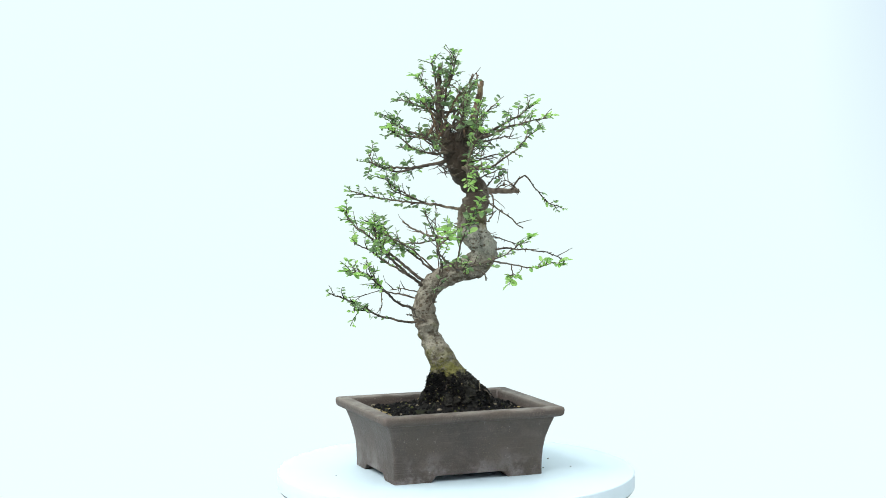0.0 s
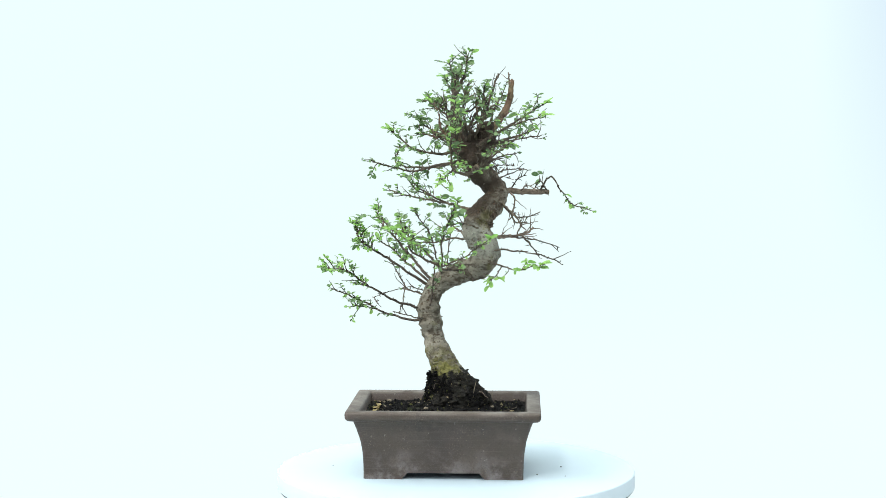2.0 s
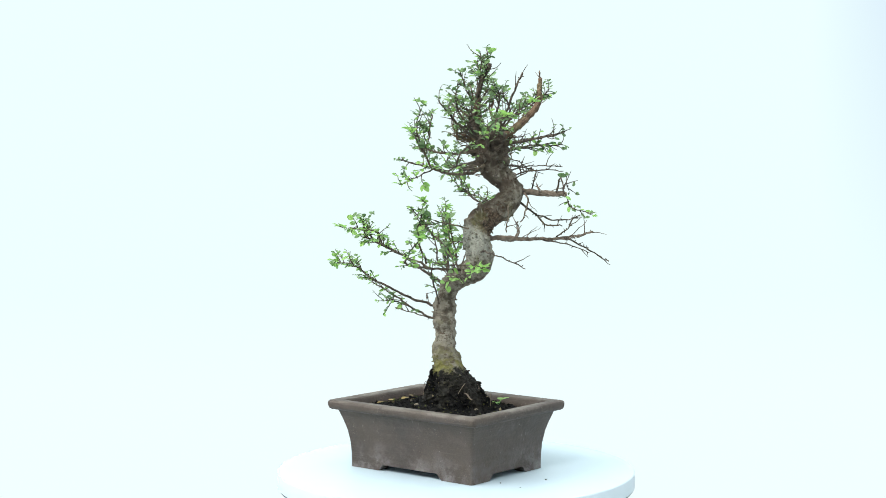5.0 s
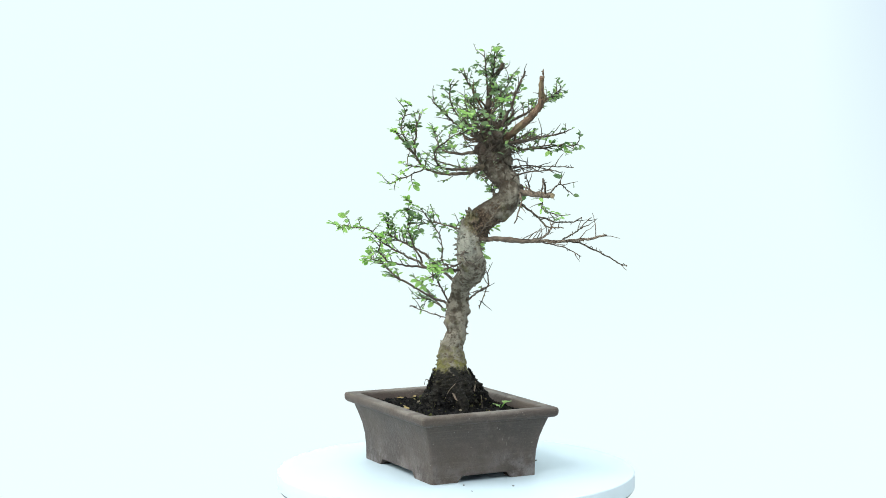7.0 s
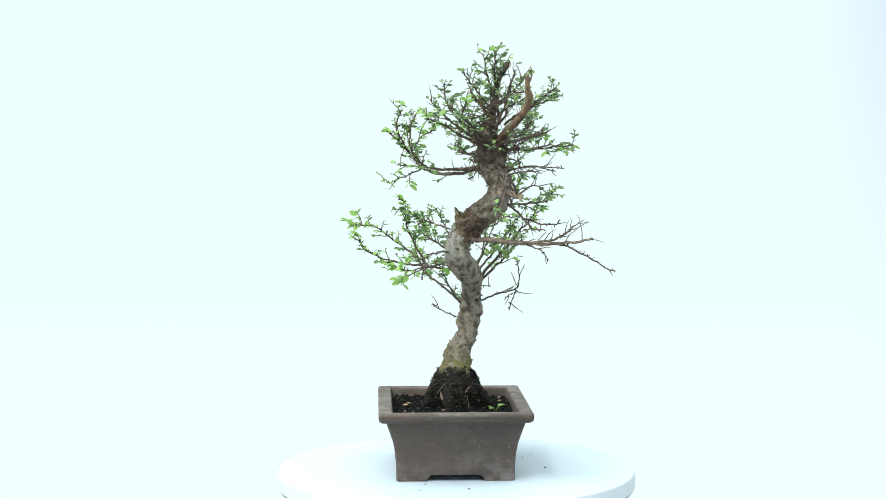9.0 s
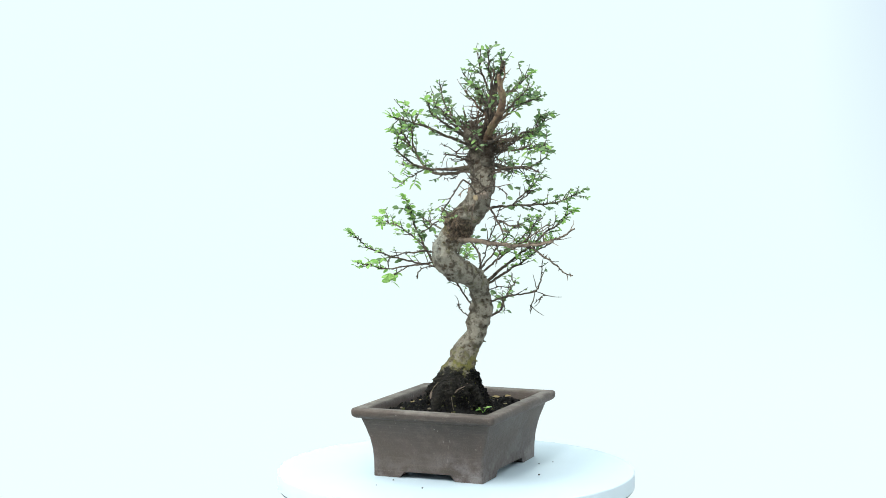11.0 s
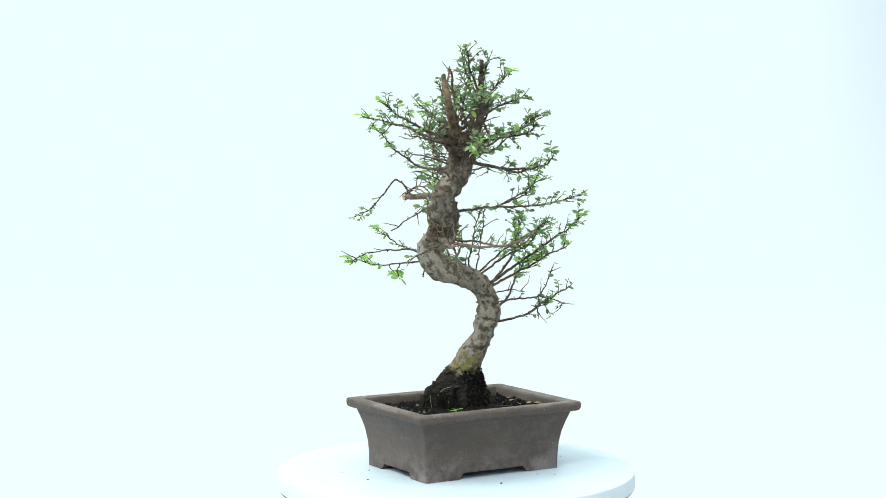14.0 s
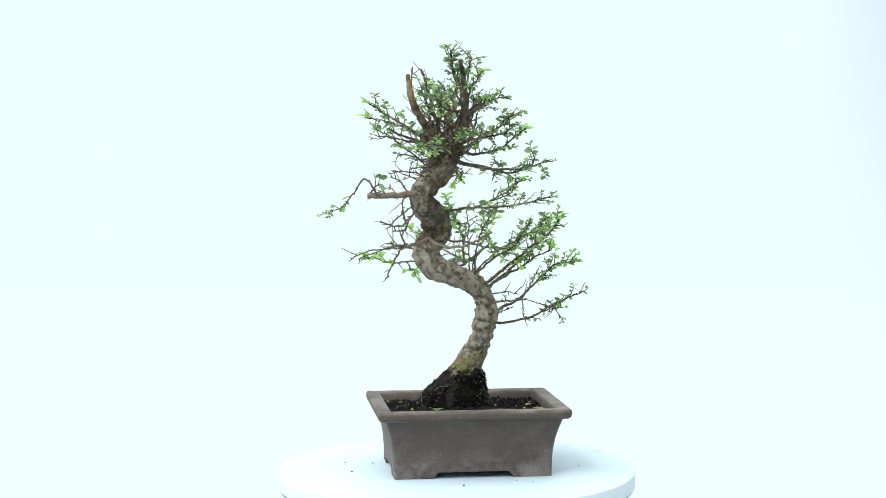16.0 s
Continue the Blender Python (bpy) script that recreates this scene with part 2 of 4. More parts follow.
BOARD = plain("white_laminate", rgb(0.498, 0.612, 0.672), 0.5, 25.0, 0.02)
DARK = plain("near_black", rgb(0.03, 0.03, 0.03), 0.7)
WALL = plain("white_wall_paint", rgb(0.78, 0.79, 0.80), 0.9, 8.0, 0.04)
SWEEP_GLOW = glow_sweep()
DEAD = plain("dead_yellow_leaf", rgb(0.27, 0.20, 0.065), 0.6, 200.0, 0.4)
STONE = plain("pale_grit", rgb(0.215, 0.180, 0.125), 0.85, 300.0, 0.5)

# ---- building tools ----


def mesh_of(name, bm, mat, smooth=True):
    me = bpy.data.meshes.new(name)
    bm.normal_update()
    bm.to_mesh(me)
    bm.free()
    me.materials.append(mat)
    if smooth:
        for f in me.polygons:
            f.use_smooth = True
        me.set_sharp_from_angle(angle=radians(48))
    return me


def part(name, bm, mat, parent=None, label="", smooth=True):
    ob = new(name, mesh_of(name, bm, mat, smooth))
    if parent:
        ob.parent = parent
    if label:
        ob["label"] = label
    return ob


def loft(bm, loops, close_start=False, close_end=False, ring=True):
    rows = [[bm.verts.new(p) for p in lp] for lp in loops]
    for a, b in zip(rows, rows[1:]):
        n = len(a)
        for i in range(n if ring else n - 1):
            j = (i + 1) % n
            bm.faces.new((a[i], a[j], b[j], b[i]))
    if close_start:
        bm.faces.new(tuple(reversed(rows[0])))
    if close_end:
        bm.faces.new(tuple(rows[-1]))
    return rows


def rounded(hx, hy, r, z, seg=5, cx=0.0, cy=0.0):
    """A rounded rectangle at height z, counter-clockwise."""
    out = []
    for sx, sy, a0 in ((1, 1, 0), (-1, 1, 90), (-1, -1, 180), (1, -1, 270)):
        for i in range(seg + 1):
            a = radians(a0 + 90 * i / seg)
            out.append((cx + sx * (hx - r) + r * math.cos(a), cy + sy * (hy - r) + r * math.sin(a), z))
    return out


def spline(points, step):
    """Points (with any further values) along a Catmull-Rom curve, about step apart."""
    p = [np.array(q, float) for q in points]
    p = [2 * p[0] - p[1]] + p + [2 * p[-1] - p[-2]]
    out = []
    for i in range(1, len(p) - 2):
        n = max(2, int(np.linalg.norm((p[i + 1] - p[i])[:3]) / step))
        for k in range(n):
            t = k / n
            out.append(0.5 * (2 * p[i] + (p[i + 1] - p[i - 1]) * t + (2 * p[i - 1] - 5 * p[i] + 4 * p[i + 1] - p[i + 2]) * t * t
                              + (3 * p[i] - p[i - 1] - 3 * p[i + 1] + p[i + 2]) * t ** 3))
    out.append(p[-2])
    return out


def tube(bm, path, around, lumps=None):
    """Sweep a closed tube along rows of x, y, z, radius. lumps(point, angle) gives a factor on the radius."""
    side = Vector((1, 0.2, 0.1))
    loops = []
    for i, q in enumerate(path):
        a, b = path[max(0, i - 1)], path[min(len(path) - 1, i + 1)]
        along = Vector((b - a)[:3]).normalized()
        side = (side - along * side.dot(along)).normalized()
        other = along.cross(side)
        c = Vector(q[:3])
        lp = []
        for k in range(around):
            ang = 2 * math.pi * k / around
            d = side * math.cos(ang) + other * math.sin(ang)
            r = q[3] * (lumps(c + d * q[3], ang) if lumps else 1.0)
            lp.append(c + d * r)
        loops.append(lp)
    loft(bm, loops, True, True)


# ---- the setting ----


def backdrop():
    bm = bmesh.new()
    prof = [(-1.00, -0.034), (0.7, -0.034)]
    for i in range(1, 13):
        a = radians(90 * i / 12)
        prof.append((0.7 + 0.6 * math.sin(a), -0.034 + 0.6 * (1 - math.cos(a))))
    prof.append((1.3, 2.0))
    rows = []
    for x in (-2.2, 2.2):
        rows.append([bm.verts.new((x, y, z)) for y, z in prof])
    low = []
    for x in (-2.2, 2.2):
        low.append([bm.verts.new((x, y + 0.004, z - 0.004)) for y, z in prof])
    for i in range(len(prof) - 1):
        bm.faces.new((rows[0][i], rows[1][i], rows[1][i + 1], rows[0][i + 1]))
        bm.faces.new((low[0][i], low[0][i + 1], low[1][i + 1], low[1][i]))
    ob = part("backdrop", bm, SWEEP_GLOW)
    tagged(ob, "white seamless studio sweep, its even overexposure painted as glow", "backdrop", kind="structure")


def slab(name, x0, x1, y0, y1, z0, z1, label):
    bm = bmesh.new()
    bmesh.ops.create_cube(bm, size=1)
    for v in bm.verts:
        v.co = (x0 + (v.co.x + 0.5) * (x1 - x0), y0 + (v.co.y + 0.5) * (y1 - y0), z0 + (v.co.z + 0.5) * (z1 - z0))
    tagged(part(name, bm, WALL, smooth=False), label, "wall", kind="structure")


backdrop()
slab("wall_west", -2.35, -2.25, -2.6, 1.5, -0.75, 2.0, "plain white painted studio wall")
slab("wall_east", 2.25, 2.35, -2.6, 1.5, -0.75, 2.0, "plain white painted studio wall")
slab("wall_south", -2.25, 2.25, -2.6, -2.5, -0.75, 2.0, "plain white painted studio wall")
slab("floor", -2.35, 2.35, -2.6, 1.5, -0.80, -0.75, "plain white painted studio floor")
slab("ceiling", -2.35, 2.35, -2.6, 1.5, 2.01, 2.08, "plain white painted studio ceiling")

# ---- turntable ----
TURNING = []


def thing(name, label, category, group="", kind=""):
    ob = new(name)
    ob.empty_display_size = 0.05
    tagged(ob, label, category, group, kind)
    TURNING.append(ob)
    return ob


def disc_loops(r, z0, z1, bev, n=128):
    prof = [(r - bev, z0), (r, z0 + bev), (r, z1 - bev), (r - bev * 0.3, z1 - bev * 0.3), (r - bev, z1)]
    return [[(q * math.cos(2 * math.pi * k / n), q * math.sin(2 * math.pi * k / n), z) for k in range(n)] for q, z in prof]


def turntable():
    t = thing("turntable", "round white laminate turntable disc with a thin edge", "turntable")
    bm = bmesh.new()
    loft(bm, disc_loops(0.1930, -0.0165, 0.0, 0.0006), True, True)
    part("disc", bm, BOARD, t, smooth=False)
    # added skin over the disc's side; the missing light is in its colour
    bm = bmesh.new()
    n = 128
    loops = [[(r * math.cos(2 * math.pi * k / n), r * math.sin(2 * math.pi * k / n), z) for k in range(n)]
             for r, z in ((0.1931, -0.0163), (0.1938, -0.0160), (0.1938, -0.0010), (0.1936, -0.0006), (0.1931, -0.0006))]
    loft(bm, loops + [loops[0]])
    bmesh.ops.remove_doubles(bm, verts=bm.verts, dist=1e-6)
    part("side_skin", bm, EDGE, t, "white skin added over the disc's side, toned to offset shade")
    # dark ring as painted shade for the gap below the disc
    bm = bmesh.new()
    loft(bm, disc_loops(0.1926, -0.0182, -0.0166, 0.0003), True, True)
    part("gap_shade", bm, DARK, t, "dark ring standing in for the shaded gap under the disc", smooth=False)
    bm = bmesh.new()
    loft(bm, disc_loops(0.07, -0.034, -0.0182, 0.001, 48), True, True)
    part("foot", bm, DARK, t, smooth=False)


turntable()

# ---- pot ----
PX, PY = -0.011, -0.0037


def pot():
    t = thing("bonsai_pot", "rectangular grey-brown unglazed clay bonsai pot with flared walls and cut-out feet", "pot")
    bm = bmesh.new()
    wall = ((0.0842, 0.0620, 0.0068), (0.0844, 0.0622, 0.016), (0.0852, 0.0631, 0.028), (0.0872, 0.0656, 0.041), (0.0903, 0.0690, 0.052), (0.0942, 0.0728, 0.0630))
    loops = [rounded(0.070, 0.048, 0.005, 0.0068)]
    loops += [rounded(hx, hy, 0.0035, z) for hx, hy, z in wall]
    # inside of the walls
    loops += [rounded(hx, hy, 0.004, z) for hx, hy, z in ((0.0862, 0.0649, 0.0630), (0.0835, 0.0620, 0.050), (0.0770, 0.0550, 0.014), (0.06, 0.04, 0.012))]
    loops = [[(x + PX, y + PY, z) for x, y, z in lp] for lp in loops]
    loft(bm, loops, True, True)
    part("body", bm, CLAY, t)
    bm = bmesh.new()
    rim = ((0.0943, 0.0729, 0.0632), (0.0962, 0.0746, 0.0630), (0.0997, 0.0780, 0.0638), (0.1014, 0.0797, 0.0652), (0.1022, 0.0805, 0.0672), (0.1024, 0.0807, 0.0705),
           (0.1020, 0.0803, 0.0726), (0.1010, 0.0793, 0.0735), (0.0965, 0.0752, 0.0737), (0.0897, 0.0684, 0.0736), (0.0884, 0.0671, 0.0732), (0.0876, 0.0663, 0.0722), (0.0862, 0.0649, 0.0632))
    loops = [[(x + PX, y + PY, z) for x, y, z in rounded(hx, hy, 0.004 if hx > 0.09 else 0.003, z)] for hx, hy, z in rim]
    loft(bm, loops + [loops[0]])
    bmesh.ops.remove_doubles(bm, verts=bm.verts, dist=1e-6)
    part("rim", bm, CLAY, t)
    # corner feet: an L each, with slanted ends
    for sx in (-1, 1):
        for sy in (-1, 1):
            bm = bmesh.new()
            ox, oy, w = 0.0842, 0.0620, 0.014
            lx, ly = 0.0465, 0.0360

            def foot_loop(z, slant):
                inn = w
                a = [(ox - 0.0035 + 0.0035 * math.sin(radians(k * 22.5)), oy - 0.0035 + 0.0035 * math.cos(radians(k * 22.5))) for k in range(5)]
                pts = a + [(ox, oy - ly + slant), (ox - inn, oy - ly + slant), (ox - inn, oy - inn), (ox - lx + slant, oy - inn), (ox - lx + slant, oy)]
                return [(PX + sx * x, PY + sy * y, z) for x, y in pts]

            loft(bm, [foot_loop(0.0002, 0.006), foot_loop(0.0012, 0.005), foot_loop(0.0067, 0.0)], True, True)
            bmesh.ops.recalc_face_normals(bm, faces=bm.faces)
            part("foot", bm, CLAY, t)
    return t


pot()

# ---- soil ----


def soil_height(x, y):
    """Height of the soil: nearly level, heaped round the roots."""
    d = math.hypot(x + 0.002, y + 0.001)
    n = noise.fractal(Vector((x * 60, y * 60, 3.1)), 1.0, 2.0, 4)
    return 0.0635 + 0.022 * math.exp(-(d / 0.036) ** 2) + 0.0022 * n


def soil():
    bm = bmesh.new()
    nx, ny = 110, 82
    hx, hy = 0.0868, 0.0655
    grid = [[bm.verts.new((PX - hx + 2 * hx * i / nx, PY - hy + 2 * hy * j / ny, 0)) for i in range(nx + 1)] for j in range(ny + 1)]
    for row in grid:
        for v in row:
            v.co.z = soil_height(v.co.x, v.co.y) + 0.0012 * noise.noise(v.co * 450)
    for j in range(ny):
        for i in range(nx):
            bm.faces.new((grid[j][i], grid[j][i + 1], grid[j + 1][i + 1], grid[j + 1][i]))
    ob = part("soil", bm, SOIL)
    tagged(ob, "dark wet potting soil heaped round the roots in the pot", "soil", kind="stuff")
    TURNING.append(ob)
    rng = random.Random(4)
    bm = bmesh.new()
    for _ in range(2600):
        x, y = PX + rng.uniform(-0.084, 0.084), PY + rng.uniform(-0.062, 0.062)
        s = rng.choice((0.0006, 0.0008, 0.0011, 0.0016, 0.0024))
        m = Matrix.Translation((x, y, soil_height(x, y) + s * 0.3)) @ Euler([rng.uniform(0, 6) for _ in range(3)]).to_matrix().to_4x4()
        pts = [m @ Vector((a * s * rng.uniform(0.6, 1.5), b * s * rng.uniform(0.6, 1.2), c * s * rng.uniform(0.5, 1)))
               for a, b, c in ((1, 0, 0), (-1, 0, 0), (0, 1, 0), (0, -1, 0), (0, 0, 1), (0, 0, -1))]
        v = [bm.verts.new(q) for q in pts]
        for a, b, c in ((0, 2, 4), (2, 1, 4), (1, 3, 4), (3, 0, 4), (2, 0, 5), (1, 2, 5), (3, 1, 5), (0, 3, 5)):
            bm.faces.new((v[a], v[b], v[c]))
    for _ in range(5200):
        a = rng.uniform(0, 2 * math.pi)
        top = 0.036 + 0.012 * noise.noise(Vector((math.cos(a) * 2.6, math.sin(a) * 2.6, 4.4)))
        z = 0.066 + top * rng.random() ** 1.3
        r = (0.0176 + 0.5 * (0.109 - z)) * (1 + 0.10 * noise.noise(Vector((math.cos(a) * 2, math.sin(a) * 2, z * 60))))
        x, y = -0.003 - 0.35 * (z - 0.085) + r * math.cos(a), r * math.sin(a)
        s = rng.uniform(0.0005, 0.0013)
        v = [bm.verts.new((x + rng.gauss(0, s), y + rng.gauss(0, s), z + rng.gauss(0, s * 0.8))) for _ in range(5)]
        for a, b, c in ((0, 1, 2), (0, 2, 3), (0, 3, 4), (1, 2, 4), (1, 3, 4), (2, 3, 4)):
            bm.faces.new((v[a], v[b], v[c]))
    for _ in range(1100):
        k, a = rng.random(), rng.uniform(-0.4, math.pi + 0.4)
        r = 0.0100 - 0.003 * k
        x, y, z = 0.006 + 0.030 * k, -0.005 - 0.004 * k + r * math.cos(a), 0.091 - 0.021 * k + r * math.sin(a)
        s = rng.uniform(0.0004, 0.0011)
        v = [bm.verts.new((x + rng.gauss(0, s), y + rng.gauss(0, s), z + rng.gauss(0, s * 0.8))) for _ in range(5)]
        for a, b, c in ((0, 1, 2), (0, 2, 3), (0, 3, 4), (1, 2, 4), (1, 3, 4), (2, 3, 4)):
            bm.faces.new((v[a], v[b], v[c]))
    ob = part("soil_crumbs", bm, CRUMB, smooth=False)
    tagged(ob, "loose dark soil crumbs and bits of bark on the soil", "soil", kind="stuff")
    TURNING.append(ob)


soil()

# ---- tree ----
MM = 0.001
TREE = thing("bonsai_tree", "elm bonsai with twisting grey trunk and sparse small green leaves", "tree")


def trunk():
    rows = [(0, -2, 60, 36), (-1, -1.5, 72, 33), (-3, -1, 85, 28), (-7, -1, 97, 21.5), (-11.5, 0.5, 109, 16.6), (-14, 2, 115.5, 15), (-17, 2, 121.5, 14), (-20, 4, 127.5, 13.4),
            (-22, 7.1, 133.4, 12.4), (-24, 10.7, 139.5, 11.2), (-25.6, 13.3, 145.5, 11), (-26.8, 13.8, 151.6, 11.8), (-28, 14.5, 157.7, 12.4), (-30, 16.2, 164, 11.9), (-30.4, 17.6, 170, 12.7),
            (-30.4, 17.7, 176, 12.2), (-29, 18.2, 182.5, 10.7), (-26.8, 18, 189, 10.6), (-22.5, 17.6, 196, 11), (-13.5, 18, 203.5, 11.4), (4, 15.7, 211.8, 12), (21, 9.7, 218, 13.2), (30.5, 2, 228, 14.2),
            (32, -0.5, 240, 14.8), (27.5, 0, 246.5, 14.6), (23.5, 4.5, 252, 14.8), (21.4, 8.9, 258, 15.4), (22, 12.6, 264, 15.4), (24, 17.5, 270, 15), (29.2, 25.2, 276.6, 14.6), (35.5, 33.2, 282.5, 14),
            (40, 38.2, 289, 13.4), (42.4, 41.6, 295, 12.7), (41.4, 43.5, 301, 12.3), (37.5, 44.4, 307, 12), (32.5, 43.6, 313, 12.3), (25.6, 40.5, 319.5, 13.2), (19.5, 37, 328, 13.8), (16, 35, 338, 13.6), (14, 35, 350, 12.4), (12, 35, 364, 9)]
    path = spline([tuple(c * MM for c in r) for r in rows], 0.0011)

    def lumps(c, ang):
        f = 0.98 + 0.08 * noise.fractal(c * 60, 1.0, 2.0, 4) + 0.05 * noise.fractal(c * 260, 1.0, 2.0, 3) + 0.28 * max(0.0, noise.noise(c * 120) - 0.22)
        # small corky warts, and rough cracked bark round the old graft
        f += 0.16 * max(0.0, noise.noise(c * 330 + Vector((7, 3, 1))) - 0.30)
        graft = math.exp(-((c - Vector((0.030, 0.016, 0.265))).length / 0.016) ** 2)
        f += graft * (0.22 * abs(noise.noise(c * 210)) + 0.14 * noise.fractal(c * 520, 0.9, 2.0, 3))
        # ring wrinkles on the lower stem
        f += 0.05 * math.sin(c.z * 620 + 2 * noise.noise(c * 40)) * max(0.0, 1 - abs(c.z - 0.155) / 0.05)
        f += 0.05 * math.exp(-((c.z - 0.1715 + 0.002 * math.sin(ang)) / 0.0035) ** 2) + 0.05 * math.exp(-((c.z - 0.158) / 0.0025) ** 2)
        f += 0.035 * math.sin(c.z * 2100 + 3 * noise.noise(c * 70)) * math.exp(-((c.z - 0.192) / 0.010) ** 2)
        # the bend is flat, twice as wide as deep
        if 0.232 < c.z < 0.274:
            d = c - Vector((0.027, 0.002, c.z))
            f -= 0.24 * (d.y / max(d.length, 1e-6)) ** 2 * math.sin(math.pi * (c.z - 0.232) / 0.042)
        # roots spread at the base, caked with soil
        if c.z < 0.106:
            f += 0.10 * noise.fractal(c * 380, 0.9, 2.0, 3)
        if c.z < 0.115:
            f += (0.115 - c.z) * 6 * max(0.0, noise.noise(Vector((math.cos(ang) * 1.7, math.sin(ang) * 1.7, 5.2))))
        return f

    bm = bmesh.new()
    tube(bm, path, 72, lumps)
    rng = random.Random(21)
    for _ in range(190):
        q = path[rng.randrange(30, len(path) - 4)]
        d = Vector((rng.gauss(0, 1), rng.gauss(0, 1), rng.gauss(0.1, 0.5))).normalized()
        c, r, n = Vector(q[:3]), q[3], rng.uniform(0.0008, 0.0035)
        tube(bm, [np.array((*(c + d * k), w)) for k, w in ((r * 0.85, 0.0016), (r + n * 0.5, 0.0009), (r + n, 0.0004))], 5)
    # torn black splinters on the old graft
    for a, b, r in (((32, 3, 274), (35, -3, 285), 2.6), ((29, 4, 275), (27, -3, 282), 2.0), ((36, 6, 276), (41, 2, 281), 1.8)):
        tube(bm, [np.array((*(Vector(a).lerp(Vector(b), k) * MM), r * w * MM)) for k, w in ((0, 1.3), (0.4, 1.0), (0.75, 0.8), (1, 0.3))], 7, lambda c, ang: 1 + 0.5 * noise.noise(c * 400))
    for x, y, z, r in ((27, 34, 352, 8.5), (29, 35, 362, 6.5), (26, 32, 369, 4.5), (35, 29, 360, 8), (34, 30, 370, 6.5), (17, 24, 336, 6), (32, 46, 334, 6), (30, 5, 272, 7.5), (22, 18, 258, 9.5), (44, 50, 304, 7), (26, 44, 344, 9), (3, 30, 346, 8), (-38, 20, 172, 5), (-16, -5, 121, 8.5), (-25, 5, 126, 6)):
        got = bmesh.ops.create_icosphere(bm, subdivisions=4, radius=r * MM)["verts"]
        for v in got:
            v.co *= 1 + 0.26 * noise.fractal(v.co * 150 + Vector((x, y, z)), 0.8, 2.0, 5)
            v.co += Vector((x, y, z)) * MM
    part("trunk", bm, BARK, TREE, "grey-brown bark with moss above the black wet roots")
    for rows in (((2, -3, 95, 9), (14, -6, 90, 8.5), (25, -8, 83, 7.5), (33, -9, 75, 6), (38, -9, 66, 4)),
                 ((-8, -8, 96, 8), (-16, -20, 84, 7), (-20, -30, 72, 4)),
                 ((0, 10, 96, 8), (8, 24, 82, 7), (12, 34, 70, 4)),
                 ((-14, 8, 94, 7), (-27, 14, 82, 6), (-36, 18, 70, 3))):
        bm = bmesh.new()
        tube(bm, spline([tuple(c * MM for c in r) for r in rows], 0.001), 30, lambda c, a: 1 + 0.34 * noise.fractal(c * 150, 0.8, 2.0, 5) + 0.30 * noise.noise(c * 520))
        part("root", bm, BARK, TREE)


trunk()

LEAF_SPOTS = []


def leaf_spot(rng, at, way, size, new_growth):
    if 0.325 < at.z < 0.392 and math.hypot(at.x - 0.012, at.y - 0.036) < 0.030 and rng.random() < 0.8:
        return
    LEAF_SPOTS.append([at, way, size, new_growth, rng.gauss(0, 0.75), rng.random(), None])


def twig(bm, rng, at, way, length, r0, leaves, size, fresh):
    """A thin side shoot with alternate leaves."""
    pts, p, d = [], Vector(at), Vector(way).normalized()
    n = max(3, int(length / 0.004))
    for i in range(n + 1):
        k = i / n
        pts.append(np.array((*p, r0 * (1 - 0.6 * k))))
        d = (d + Vector((rng.gauss(0, 0.21), rng.gauss(0, 0.21), rng.gauss(0.04, 0.18)))).normalized()
        p = p + d * (length / n)
    tube(bm, pts, 5)
    if leaves <= 0:
        return
    for i in range(leaves):
        k = 0.3 + 0.7 * (i + 0.5) / leaves
        j = min(n - 1, int(k * n))
        a = Vector(pts[j][:3]).lerp(Vector(pts[j + 1][:3]), k * n - j)
        d = Vector((pts[j + 1] - pts[j])[:3]).normalized()
        flat = d.cross(Vector((rng.gauss(0, 0.3), rng.gauss(0, 0.3), 1))).normalized()
        w = d * 0.55 + flat * (1 if i % 2 else -1) + Vector((0, 0, rng.uniform(-0.55, 0.35)))
        if rng.random() < 0.12:
            continue
        leaf_spot(rng, a, w.normalized(), size * rng.uniform(0.5, 1.15) * (1 - 0.3 * (k > 0.85)), rng.random() < fresh * 1.25)


